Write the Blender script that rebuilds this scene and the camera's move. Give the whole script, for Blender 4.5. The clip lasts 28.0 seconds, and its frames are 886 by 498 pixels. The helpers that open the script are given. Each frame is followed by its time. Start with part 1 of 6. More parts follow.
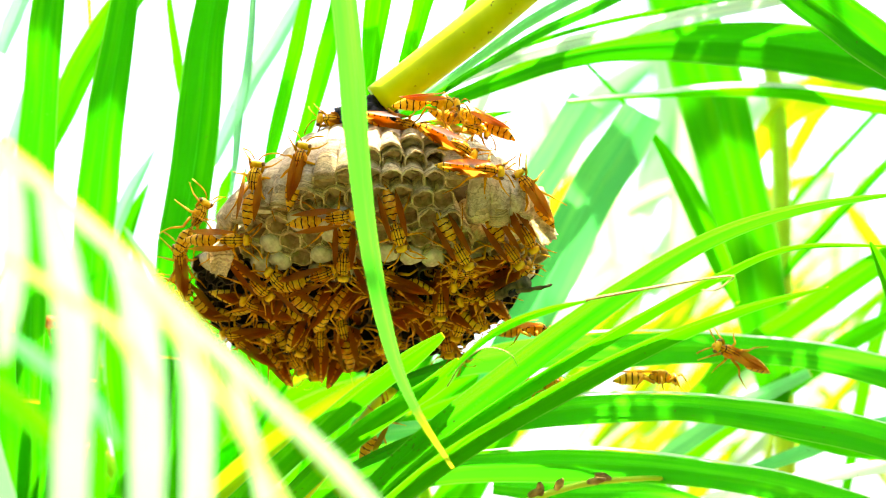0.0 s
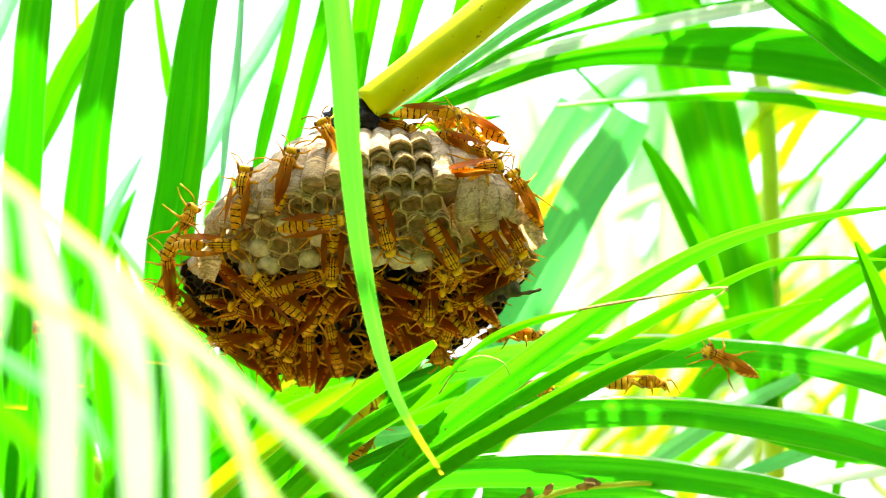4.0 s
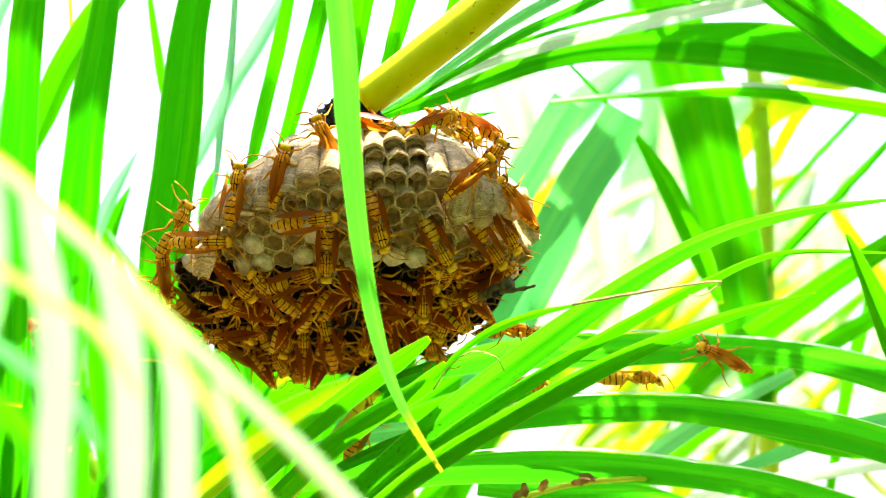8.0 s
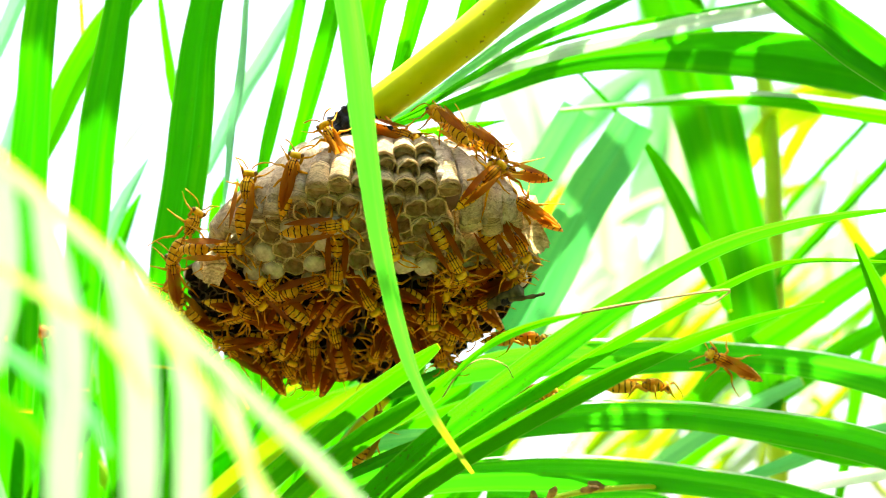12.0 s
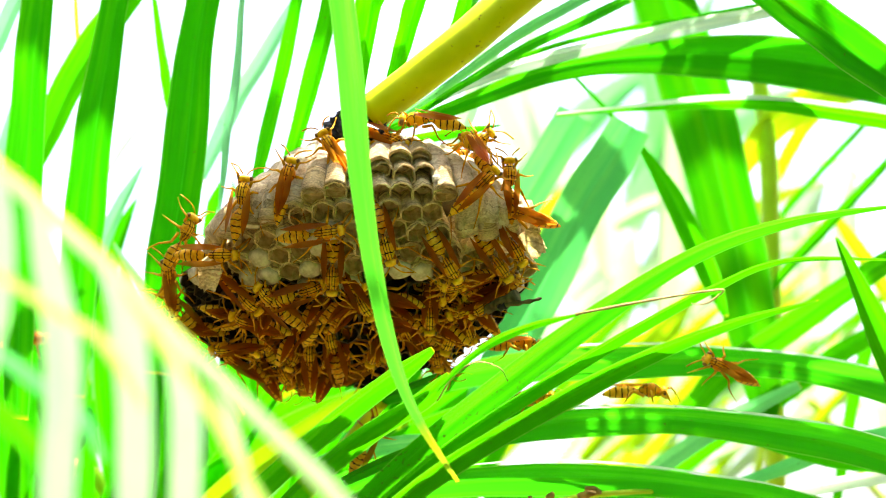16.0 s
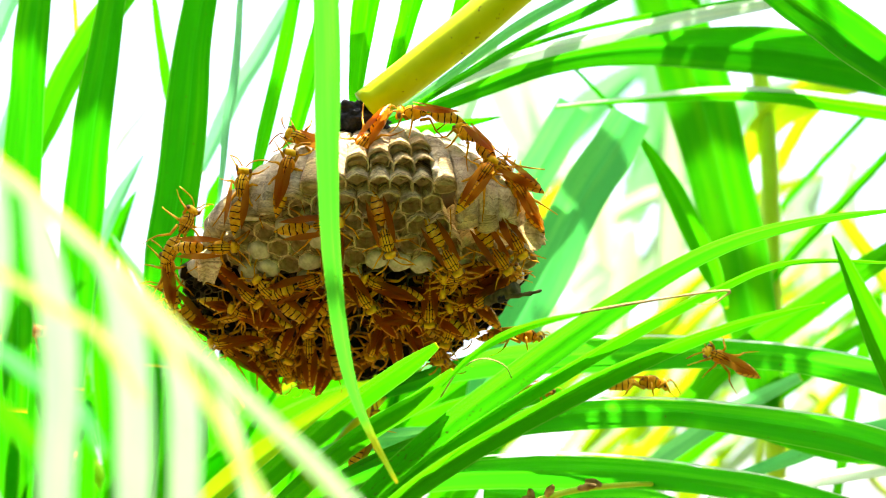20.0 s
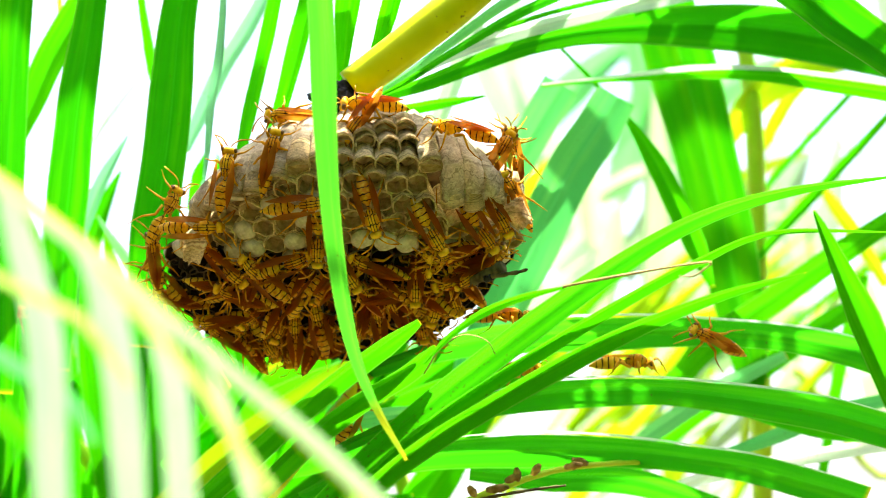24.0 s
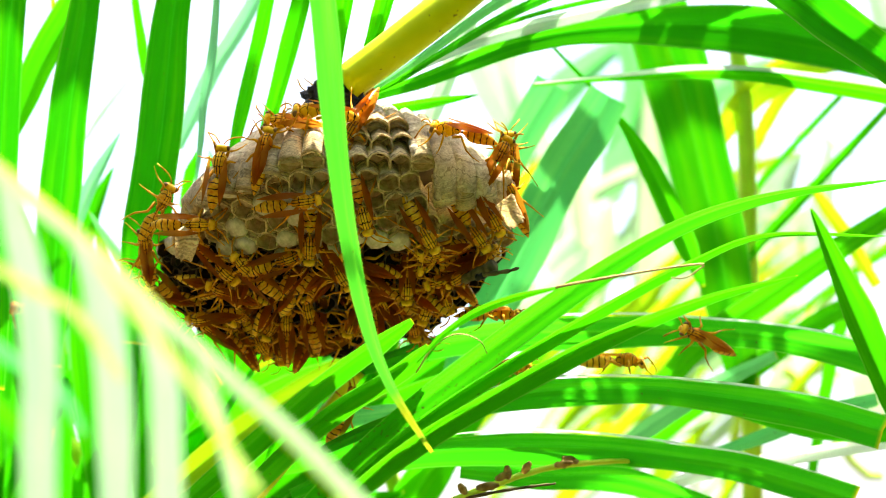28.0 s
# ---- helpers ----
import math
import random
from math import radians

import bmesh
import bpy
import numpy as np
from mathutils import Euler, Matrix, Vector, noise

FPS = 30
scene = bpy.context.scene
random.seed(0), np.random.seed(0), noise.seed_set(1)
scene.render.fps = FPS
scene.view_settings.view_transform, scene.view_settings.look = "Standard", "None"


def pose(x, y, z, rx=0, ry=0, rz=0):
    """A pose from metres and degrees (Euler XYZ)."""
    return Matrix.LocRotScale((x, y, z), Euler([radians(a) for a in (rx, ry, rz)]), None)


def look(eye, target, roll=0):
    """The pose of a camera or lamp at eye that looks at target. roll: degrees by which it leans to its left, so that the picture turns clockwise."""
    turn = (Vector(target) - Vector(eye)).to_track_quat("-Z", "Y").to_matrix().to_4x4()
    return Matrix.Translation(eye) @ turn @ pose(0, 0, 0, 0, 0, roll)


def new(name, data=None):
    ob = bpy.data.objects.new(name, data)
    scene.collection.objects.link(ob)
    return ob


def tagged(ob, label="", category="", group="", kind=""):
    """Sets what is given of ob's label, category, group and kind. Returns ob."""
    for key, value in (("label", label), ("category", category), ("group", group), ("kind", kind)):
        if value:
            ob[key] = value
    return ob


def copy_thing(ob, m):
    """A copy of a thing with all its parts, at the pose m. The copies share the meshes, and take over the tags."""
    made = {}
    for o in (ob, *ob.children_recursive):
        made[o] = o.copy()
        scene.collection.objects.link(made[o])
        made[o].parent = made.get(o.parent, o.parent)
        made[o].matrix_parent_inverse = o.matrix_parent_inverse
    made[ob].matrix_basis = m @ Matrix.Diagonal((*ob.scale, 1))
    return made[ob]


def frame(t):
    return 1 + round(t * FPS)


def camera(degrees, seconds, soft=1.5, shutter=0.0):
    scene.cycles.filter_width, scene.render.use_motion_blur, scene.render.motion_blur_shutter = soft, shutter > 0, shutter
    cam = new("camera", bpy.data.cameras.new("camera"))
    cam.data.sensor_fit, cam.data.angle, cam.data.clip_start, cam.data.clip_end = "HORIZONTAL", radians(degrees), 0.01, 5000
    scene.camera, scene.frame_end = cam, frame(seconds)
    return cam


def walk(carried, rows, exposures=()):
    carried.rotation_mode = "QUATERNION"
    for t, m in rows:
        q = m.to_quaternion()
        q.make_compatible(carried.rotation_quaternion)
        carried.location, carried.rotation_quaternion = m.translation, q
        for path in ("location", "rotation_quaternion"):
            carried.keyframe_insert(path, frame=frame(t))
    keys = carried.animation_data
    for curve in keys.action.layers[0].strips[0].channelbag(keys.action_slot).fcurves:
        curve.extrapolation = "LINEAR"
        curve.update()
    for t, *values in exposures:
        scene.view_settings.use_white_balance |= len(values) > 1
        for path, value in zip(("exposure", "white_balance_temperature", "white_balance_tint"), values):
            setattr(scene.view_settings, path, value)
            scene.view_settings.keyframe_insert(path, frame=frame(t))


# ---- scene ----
TILT = 12.0      # the camera looks up by this many degrees
EYE = 1.5        # its height over the ground
cam = camera(26.0, 28.0, soft=1.0)
cam.data.dof.use_dof = True
cam.data.dof.focus_distance = 0.62
cam.data.dof.aperture_fstop = 14.0


def aim(yaw, pitch, roll, ahead):
    """The hand-held camera: it stands, and turns a little."""
    a = radians(TILT)
    return pose(0, ahead * math.cos(a), EYE + ahead * math.sin(a), 90 + TILT + pitch, roll, yaw)


walk(cam, [
    (0.0, aim(0.201, -0.061, -0.19, -0.0003)),
    (0.5, aim(0.133, 0.009, -0.17, 0.0001)),
    (1.0, aim(-0.006, 0.168, -0.151, 0.0006)),
    (1.5, aim(-0.021, 0.262, -0.116, 0)),
    (2.0, aim(-0.108, 0.275, -0.12, -0.0002)),
    (2.5, aim(-0.094, 0.186, -0.077, 0.0008)),
    (3.0, aim(-0.03, 0.142, -0.118, 0.0002)),
    (3.5, aim(-0.117, 0.04, -0.083, 0.0015)),
    (5.5, aim(-0.103, 0.29, -0.067, 0.0012)),
    (6.0, aim(-0.162, 0.247, -0.042, -0.0003)),
    (6.5, aim(-0.19, 0.24, 0.022, 0.0005)),
    (7.0, aim(-0.257, 0.215, 0.09, 0.0008)),
    (7.5, aim(-0.247, 0.178, 0.118, 0.0003)),
    (8.0, aim(-0.239, -0.027, 0.151, 0.0008)),
    (8.5, aim(-0.181, -0.028, 0.108, -0.0001)),
    (9.0, aim(-0.131, -0.009, 0.05, 0.0009)),
    (9.5, aim(-0.102, 0.014, -0.019, 0.001)),
    (10.0, aim(-0.007, 0.049, 0.038, 0.0001)),
    (10.5, aim(0.052, 0.049, 0.023, 0.0001)),
    (11.0, aim(0, 0, 0, 0)),
    (11.5, aim(0.028, -0, -0.005, -0.0003)),
    (12.0, aim(0.011, 0.205, -0.044, -0.0008)),
    (12.5, aim(-0.066, 0.402, 0.028, 0.0003)),
    (14.5, aim(-0.317, 0.385, 0.079, 0.0002)),
    (15.0, aim(-0.11, 0.443, -0.055, -0.0004)),
    (15.5, aim(-0.012, 0.419, 0.103, 0.0009)),
    (16.0, aim(-0.068, 0.356, 0.135, 0.0006)),
    (16.5, aim(-0.035, 0.28, 0.293, 0.0011)),
    (17.0, aim(-0.017, 0.277, 0.172, 0.0003)),
    (17.5, aim(-0.023, 0.357, 0.178, 0.0011)),
    (18.0, aim(0.13, 0.257, 0.128, 0.0019)),
    (18.5, aim(0.093, 0.156, 0.054, 0.0007)),
    (19.0, aim(0.117, -0.003, 0.155, 0.0015)),
    (19.5, aim(0.02, 0.02, 0.137, 0.0015)),
    (20.0, aim(-0.065, 0.124, 0.183, 0.0022)),
    (20.5, aim(-0.106, 0.142, 0.248, 0.002)),
    (21.0, aim(-0.226, 0.253, 0.403, 0.0017)),
    (21.5, aim(-0.281, 0.334, 0.405, 0.0012)),
    (23.5, aim(-0.464, -0.36, 0.507, 0.002)),
    (24.0, aim(-0.443, -0.495, 0.442, 0.0031)),
    (24.5, aim(-0.405, -0.497, 0.501, 0.0033)),
    (25.0, aim(-0.435, -0.467, 0.332, 0.0015)),
    (25.5, aim(-0.366, -0.36, 0.293, 0.0007)),
    (26.0, aim(-0.405, -0.335, 0.311, -0.0002)),
    (26.5, aim(-0.504, -0.475, 0.243, 0.0011)),
    (27.0, aim(-0.619, -0.485, 0.246, -0.0002)),
    (27.5, aim(-0.656, -0.55, 0.265, 0.0008)),
    (28.0, aim(-0.741, -0.546, 0.215, 0.0012)),
], exposures=[(0.0, 3.12, 7050, 10), (2.0, 3.00, 7050, 10), (6.0, 2.88, 7050, 10), (11.0, 2.75, 7050, 10), (17.0, 2.71, 6950, 10), (21.0, 2.64, 6920, 10), (25.0, 2.56, 6880, 10), (28.0, 2.49, 6850, 10)])

# ---- light ----
world = bpy.data.worlds.new("sky")
scene.world = world
world.use_nodes = True
wn = world.node_tree.nodes
sky = wn.new("ShaderNodeTexSky")
sky.sky_type, sky.sun_disc = "NISHITA", False
sky.sun_elevation, sky.sun_rotation = radians(76), radians(31)
sky.air_density, sky.dust_density, sky.ozone_density = 0.8, 5.0, 0.5
wn["Background"].inputs["Strength"].default_value = 0.10
world.node_tree.links.new(sky.outputs["Color"], wn["Background"].inputs["Color"])
sun = new("sun", bpy.data.lights.new("sun", "SUN"))
sun.data.energy, sun.data.angle, sun.data.color = 4.8, radians(0.6), (1.0, 0.95, 0.86)
sun.matrix_world = look((0.7, 1.75, 7.2), (0, 0.6, 1.6))

# ---- site axes: centimetres; x along, y away, z up the tilted plane in which the fronds hang ----
SITE = Matrix.Translation((0, 0, EYE)) @ Matrix.Rotation(radians(TILT), 4, "X") @ Matrix.Scale(0.01, 4)
TURN = Matrix.Rotation(radians(TILT), 3, "X")


def site(p):
    return SITE @ Vector(p)


# ---- materials ----
def material(name, rough=0.5):
    m = bpy.data.materials.new(name)
    m.use_nodes = True
    n = m.node_tree.nodes
    b = n["Principled BSDF"]
    b.inputs["Roughness"].default_value = rough
    return m, n, m.node_tree.links, b


def ramp(n, stops):
    r = n.new("ShaderNodeValToRGB")
    while len(r.color_ramp.elements) < len(stops):
        r.color_ramp.elements.new(0.5)
    for e, (p, c) in zip(r.color_ramp.elements, stops):
        e.position, e.color = p, (*c, 1)
    return r


def mathn(n, l, op, a, b=None):
    m = n.new("ShaderNodeMath")
    m.operation = op
    for i, v in enumerate((a, b)):
        if v is None:
            continue
        if isinstance(v, (int, float)):
            m.inputs[i].default_value = v
        else:
            l.new(v, m.inputs[i])
    return m.outputs[0]


def mixc(n, l, fac, a, b, blend="MIX"):
    m = n.new("ShaderNodeMix")
    m.data_type, m.blend_type = "RGBA", blend
    for i, v in ((0, fac), (6, a), (7, b)):
        if isinstance(v, (int, float)):
            m.inputs[i].default_value = v
        elif isinstance(v, tuple):
            m.inputs[i].default_value = (*v, 1)
        else:
            l.new(v, m.inputs[i])
    return m.outputs[2]


def leaf_material(name, dark, light, glow, rough=0.38, through_light=0.5, spots=0.0, tip_from=0.995, gloss=0.05):
    """Leaf blade: long parallel veins, a midrib, mottling; light passes through it."""
    m, n, l, b = material(name, rough)
    uv = n.new("ShaderNodeUVMap")
    sep = n.new("ShaderNodeSeparateXYZ")
    l.new(uv.outputs[0], sep.inputs[0])
    u, v = sep.outputs[0], sep.outputs[1]
    stretch = n.new("ShaderNodeMapping")
    stretch.inputs["Scale"].default_value = (64, 1.2, 1)
    l.new(uv.outputs[0], stretch.inputs[0])
    fine = n.new("ShaderNodeTexNoise")
    fine.inputs["Scale"].default_value, fine.inputs["Detail"].default_value = 1.0, 3
    l.new(stretch.outputs[0], fine.inputs["Vector"])
    big = n.new("ShaderNodeTexNoise")
    big.inputs["Scale"].default_value, big.inputs["Detail"].default_value = 55.0, 4
    tc = n.new("ShaderNodeTexCoord")
    l.new(tc.outputs["Object"], big.inputs["Vector"])
    info = n.new("ShaderNodeObjectInfo")
    tone = mathn(n, l, "ADD", mathn(n, l, "MULTIPLY", fine.outputs[0], 0.75), mathn(n, l, "MULTIPLY", big.outputs[0], 0.25))
    tone = mathn(n, l, "ADD", tone, mathn(n, l, "MULTIPLY", mathn(n, l, "SUBTRACT", info.outputs["Random"], 0.5), 0.22))
    r = ramp(n, [(0.41, dark), (0.60, light)])
    l.new(tone, r.inputs[0])
    # broad streaks and blotches that run yellower along the blade
    broad = n.new("ShaderNodeMapping")
    broad.inputs["Scale"].default_value = (5, 2.2, 1)
    l.new(uv.outputs[0], broad.inputs[0])
    shift = n.new("ShaderNodeCombineXYZ")
    l.new(mathn(n, l, "MULTIPLY", info.outputs["Random"], 40.0), shift.inputs[2])
    l.new(shift.outputs[0], broad.inputs["Location"])
    streak = n.new("ShaderNodeTexNoise")
    streak.inputs["Scale"].default_value, streak.inputs["Detail"].default_value = 1.0, 4
    l.new(broad.outputs[0], streak.inputs["Vector"])
    sr = ramp(n, [(0.46, (0, 0, 0)), (0.72, (1, 1, 1))])
    l.new(streak.outputs[0], sr.inputs[0])
    # midrib: a paler line along the middle
    rib = mathn(n, l, "LESS_THAN", mathn(n, l, "ABSOLUTE", mathn(n, l, "SUBTRACT", u, 0.5)), 0.022)
    col = mixc(n, l, mathn(n, l, "MULTIPLY", sr.outputs[0], 0.55), r.outputs[0], tuple(min(1, c * k + a) for c, k, a in zip(light, (1.3, 1.25, 1.0), (0.02, 0.03, 0.0))))
    col = mixc(n, l, mathn(n, l, "MULTIPLY", rib, 0.30), col, tuple(min(1, c * 1.5 + 0.03) for c in light))
    # pale yellowish margin, with the bright rim highlight put into its colour
    edge = mathn(n, l, "GREATER_THAN", mathn(n, l, "ABSOLUTE", mathn(n, l, "SUBTRACT", u, 0.5)), 0.465)
    col = mixc(n, l, mathn(n, l, "MULTIPLY", edge, 0.30), col, (0.50, 0.66, 0.20))
    # small brown specks and yellow tips
    speck = n.new("ShaderNodeTexNoise")
    speck.inputs["Scale"].default_value, speck.inputs["Detail"].default_value = 800.0, 3
    l.new(tc.outputs["Object"], speck.inputs["Vector"])
    sp = ramp(n, [(0.70 - spots * 0.12, (0, 0, 0)), (0.74 - spots * 0.12, (1, 1, 1))])
    l.new(speck.outputs[0], sp.inputs[0])
    mark = sp.outputs[0]
    if spots:
        low = ramp(n, [(0.22, (1, 1, 1)), (0.42, (0.12, 0.12, 0.12))])
        l.new(v, low.inputs[0])
        mark = mathn(n, l, "MULTIPLY", mark, low.outputs[0])
    col = mixc(n, l, mathn(n, l, "MULTIPLY", mark, 0.8), col, (0.09, 0.06, 0.015))
    tipr = ramp(n, [(tip_from, (0, 0, 0)), (1.0, (1, 1, 1))] if tip_from > 0.95 else [(q, (k, k, k)) for q, k in ((tip_from - 0.1, 0), (tip_from - 0.04, 0.6), (tip_from + 0.02, 0.3), (0.97, 0.3), (1.0, 0.9))])
    l.new(v, tipr.inputs[0])
    col = mixc(n, l, tipr.outputs[0], col, (0.55, 0.42, 0.03))
    l.new(col, b.inputs["Base Color"])
    b.inputs["Specular IOR Level"].default_value = gloss
    bump = n.new("ShaderNodeBump")
    bump.inputs["Strength"].default_value, bump.inputs["Distance"].default_value = 0.5, 0.0005
    l.new(fine.outputs[0], bump.inputs["Height"])
    l.new(bump.outputs[0], b.inputs["Normal"])
    tr = n.new("ShaderNodeBsdfTranslucent")
    passing = mixc(n, l, tipr.outputs[0], mixc(n, l, 0.75, col, mixc(n, l, mathn(n, l, "MULTIPLY", sr.outputs[0], 0.7), glow, tuple(min(1, c * k + a) for c, k, a in zip(glow, (1.3, 1.2, 1.0), (0.07, 0.0, 0.0))))), (0.85, 0.66, 0.02))
    veins = mixc(n, l, mathn(n, l, "MULTIPLY", fine.outputs[0], 0.46), passing, (0.0, 0.14, 0.0))
    l.new(mixc(n, l, mathn(n, l, "MULTIPLY", mark, 0.85), veins, (0.03, 0.05, 0.004)), tr.inputs["Color"])
    mix = n.new("ShaderNodeMixShader")
    mix.inputs[0].default_value = through_light
    l.new(b.outputs[0], mix.inputs[1])
    l.new(tr.outputs[0], mix.inputs[2])
    l.new(mix.outputs[0], n["Material Output"].inputs[0])
    return m


LEAF = leaf_material("leaf_green", (0.004, 0.12, 0.001), (0.012, 0.30, 0.002), (0.06, 0.74, 0.006))
LEAF_BLUE = leaf_material("leaf_glaucous", (0.05, 0.34, 0.09), (0.13, 0.49, 0.18), (0.16, 0.74, 0.18), rough=0.3, gloss=0.45)
LEAF_YELLOW = leaf_material("leaf_yellowing", (0.16, 0.38, 0.006), (0.34, 0.50, 0.012), (0.42, 0.80, 0.012))
LEAF_SPOT = leaf_material("leaf_spotted", (0.004, 0.14, 0.001), (0.012, 0.32, 0.002), (0.062, 0.70, 0.01), spots=0.7)
LEAF_TIP = leaf_material("leaf_yellow_tip", (0.015, 0.16, 0.015), (0.04, 0.34, 0.035), (0.09, 0.64, 0.03), tip_from=0.94)
LEAF_GLOSS = leaf_material("leaf_glossy", (0.001, 0.055, 0.001), (0.004, 0.17, 0.003), (0.05, 0.75, 0.012), rough=0.3, gloss=0.12, through_light=0.5)
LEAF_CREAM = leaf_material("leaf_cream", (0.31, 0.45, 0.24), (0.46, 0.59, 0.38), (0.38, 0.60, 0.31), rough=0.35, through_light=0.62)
# near-white base colour: the sky's reflection on glossy blades put into it
LEAF_SHEEN = leaf_material("leaf_waxy", (0.40, 0.55, 0.44), (0.72, 0.82, 0.74), (0.60, 0.85, 0.62), rough=0.22, gloss=0.7, through_light=0.5)
LEAF_LIME = leaf_material("leaf_lime", (0.010, 0.19, 0.001), (0.022, 0.34, 0.003), (0.07, 0.66, 0.006), through_light=0.43)
LEAF_DEEP = leaf_material("leaf_deep_green", (0.002, 0.11, 0.001), (0.010, 0.27, 0.002), (0.03, 0.56, 0.006), rough=0.4, through_light=0.45)
# near copy of LEAF_DEEP, dimmed: the broad leaflet's shade is in its colour
LEAF_SHADED = leaf_material("leaf_broad", (0.002, 0.10, 0.001), (0.010, 0.24, 0.002), (0.03, 0.38, 0.004), rough=0.4, through_light=0.45)
LEAF_MINT = leaf_material("leaf_sea_green", (0.045, 0.30, 0.075), (0.085, 0.42, 0.12), (0.10, 0.66, 0.15), rough=0.32, gloss=0.3)
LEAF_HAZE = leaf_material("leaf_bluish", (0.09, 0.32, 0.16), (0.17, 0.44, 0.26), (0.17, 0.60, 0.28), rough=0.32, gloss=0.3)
LEAF_LEMON = leaf_material("leaf_lemon", (0.34, 0.50, 0.10), (0.50, 0.64, 0.20), (0.46, 0.70, 0.16), rough=0.35)
# whitened green: full-sun glare up close and far haze put into the colour
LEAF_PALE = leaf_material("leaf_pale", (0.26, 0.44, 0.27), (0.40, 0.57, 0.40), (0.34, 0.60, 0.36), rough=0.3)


def noisy_material(name, a, b2, scale, rough=0.6, bump=0.3, dist=0.0005, detail=5, spec=0.18, specks=0):
    m, n, l, b = material(name, rough)
    tc = n.new("ShaderNodeTexCoord")
    t = n.new("ShaderNodeTexNoise")
    t.inputs["Scale"].default_value, t.inputs["Detail"].default_value = scale, detail
    l.new(tc.outputs["Object"], t.inputs["Vector"])
    r = ramp(n, [(0.35, a), (0.65, b2)])
    l.new(t.outputs[0], r.inputs[0])
    col = r.outputs[0]
    if specks:
        s = n.new("ShaderNodeTexNoise")
        s.inputs["Scale"].default_value, s.inputs["Detail"].default_value = specks, 2
        l.new(tc.outputs["Object"], s.inputs["Vector"])
        sr = ramp(n, [(0.70, (0, 0, 0)), (0.74, (1, 1, 1))])
        l.new(s.outputs[0], sr.inputs[0])
        col = mixc(n, l, mathn(n, l, "MULTIPLY", sr.outputs[0], 0.8), col, (0.07, 0.05, 0.01))
    l.new(col, b.inputs["Base Color"])
    b.inputs["Specular IOR Level"].default_value = spec
    bp = n.new("ShaderNodeBump")
    bp.inputs["Strength"].default_value, bp.inputs["Distance"].default_value = bump, dist
    l.new(t.outputs[0], bp.inputs["Height"])
    l.new(bp.outputs[0], b.inputs["Normal"])
    return m


RACHIS = noisy_material("rachis_skin", (0.46, 0.62, 0.004), (0.60, 0.72, 0.008), 60, 0.35, 0.1, spec=0.12, specks=420)
CULM = noisy_material("stalk_skin", (0.45, 0.72, 0.03), (0.62, 0.84, 0.06), 40, 0.5, 0.2, spec=0.15)
BARK = noisy_material("dry_twig", (0.24, 0.15, 0.04), (0.62, 0.44, 0.14), 300, 0.8, 0.6)
RESIN = noisy_material("black_resin", (0.006, 0.006, 0.007), (0.03, 0.028, 0.028), 500, 0.45, 0.9, 0.001)
STALK = noisy_material("dead_stalk", (0.045, 0.04, 0.014), (0.15, 0.13, 0.045), 300, 0.8, 0.6)
DRY = noisy_material("dry_tendril", (0.3, 0.2, 0.07), (0.5, 0.36, 0.14), 200, 0.7)
GRASS = noisy_material("ground_litter", (0.03, 0.025, 0.011), (0.085, 0.068, 0.03), 6, 0.9)


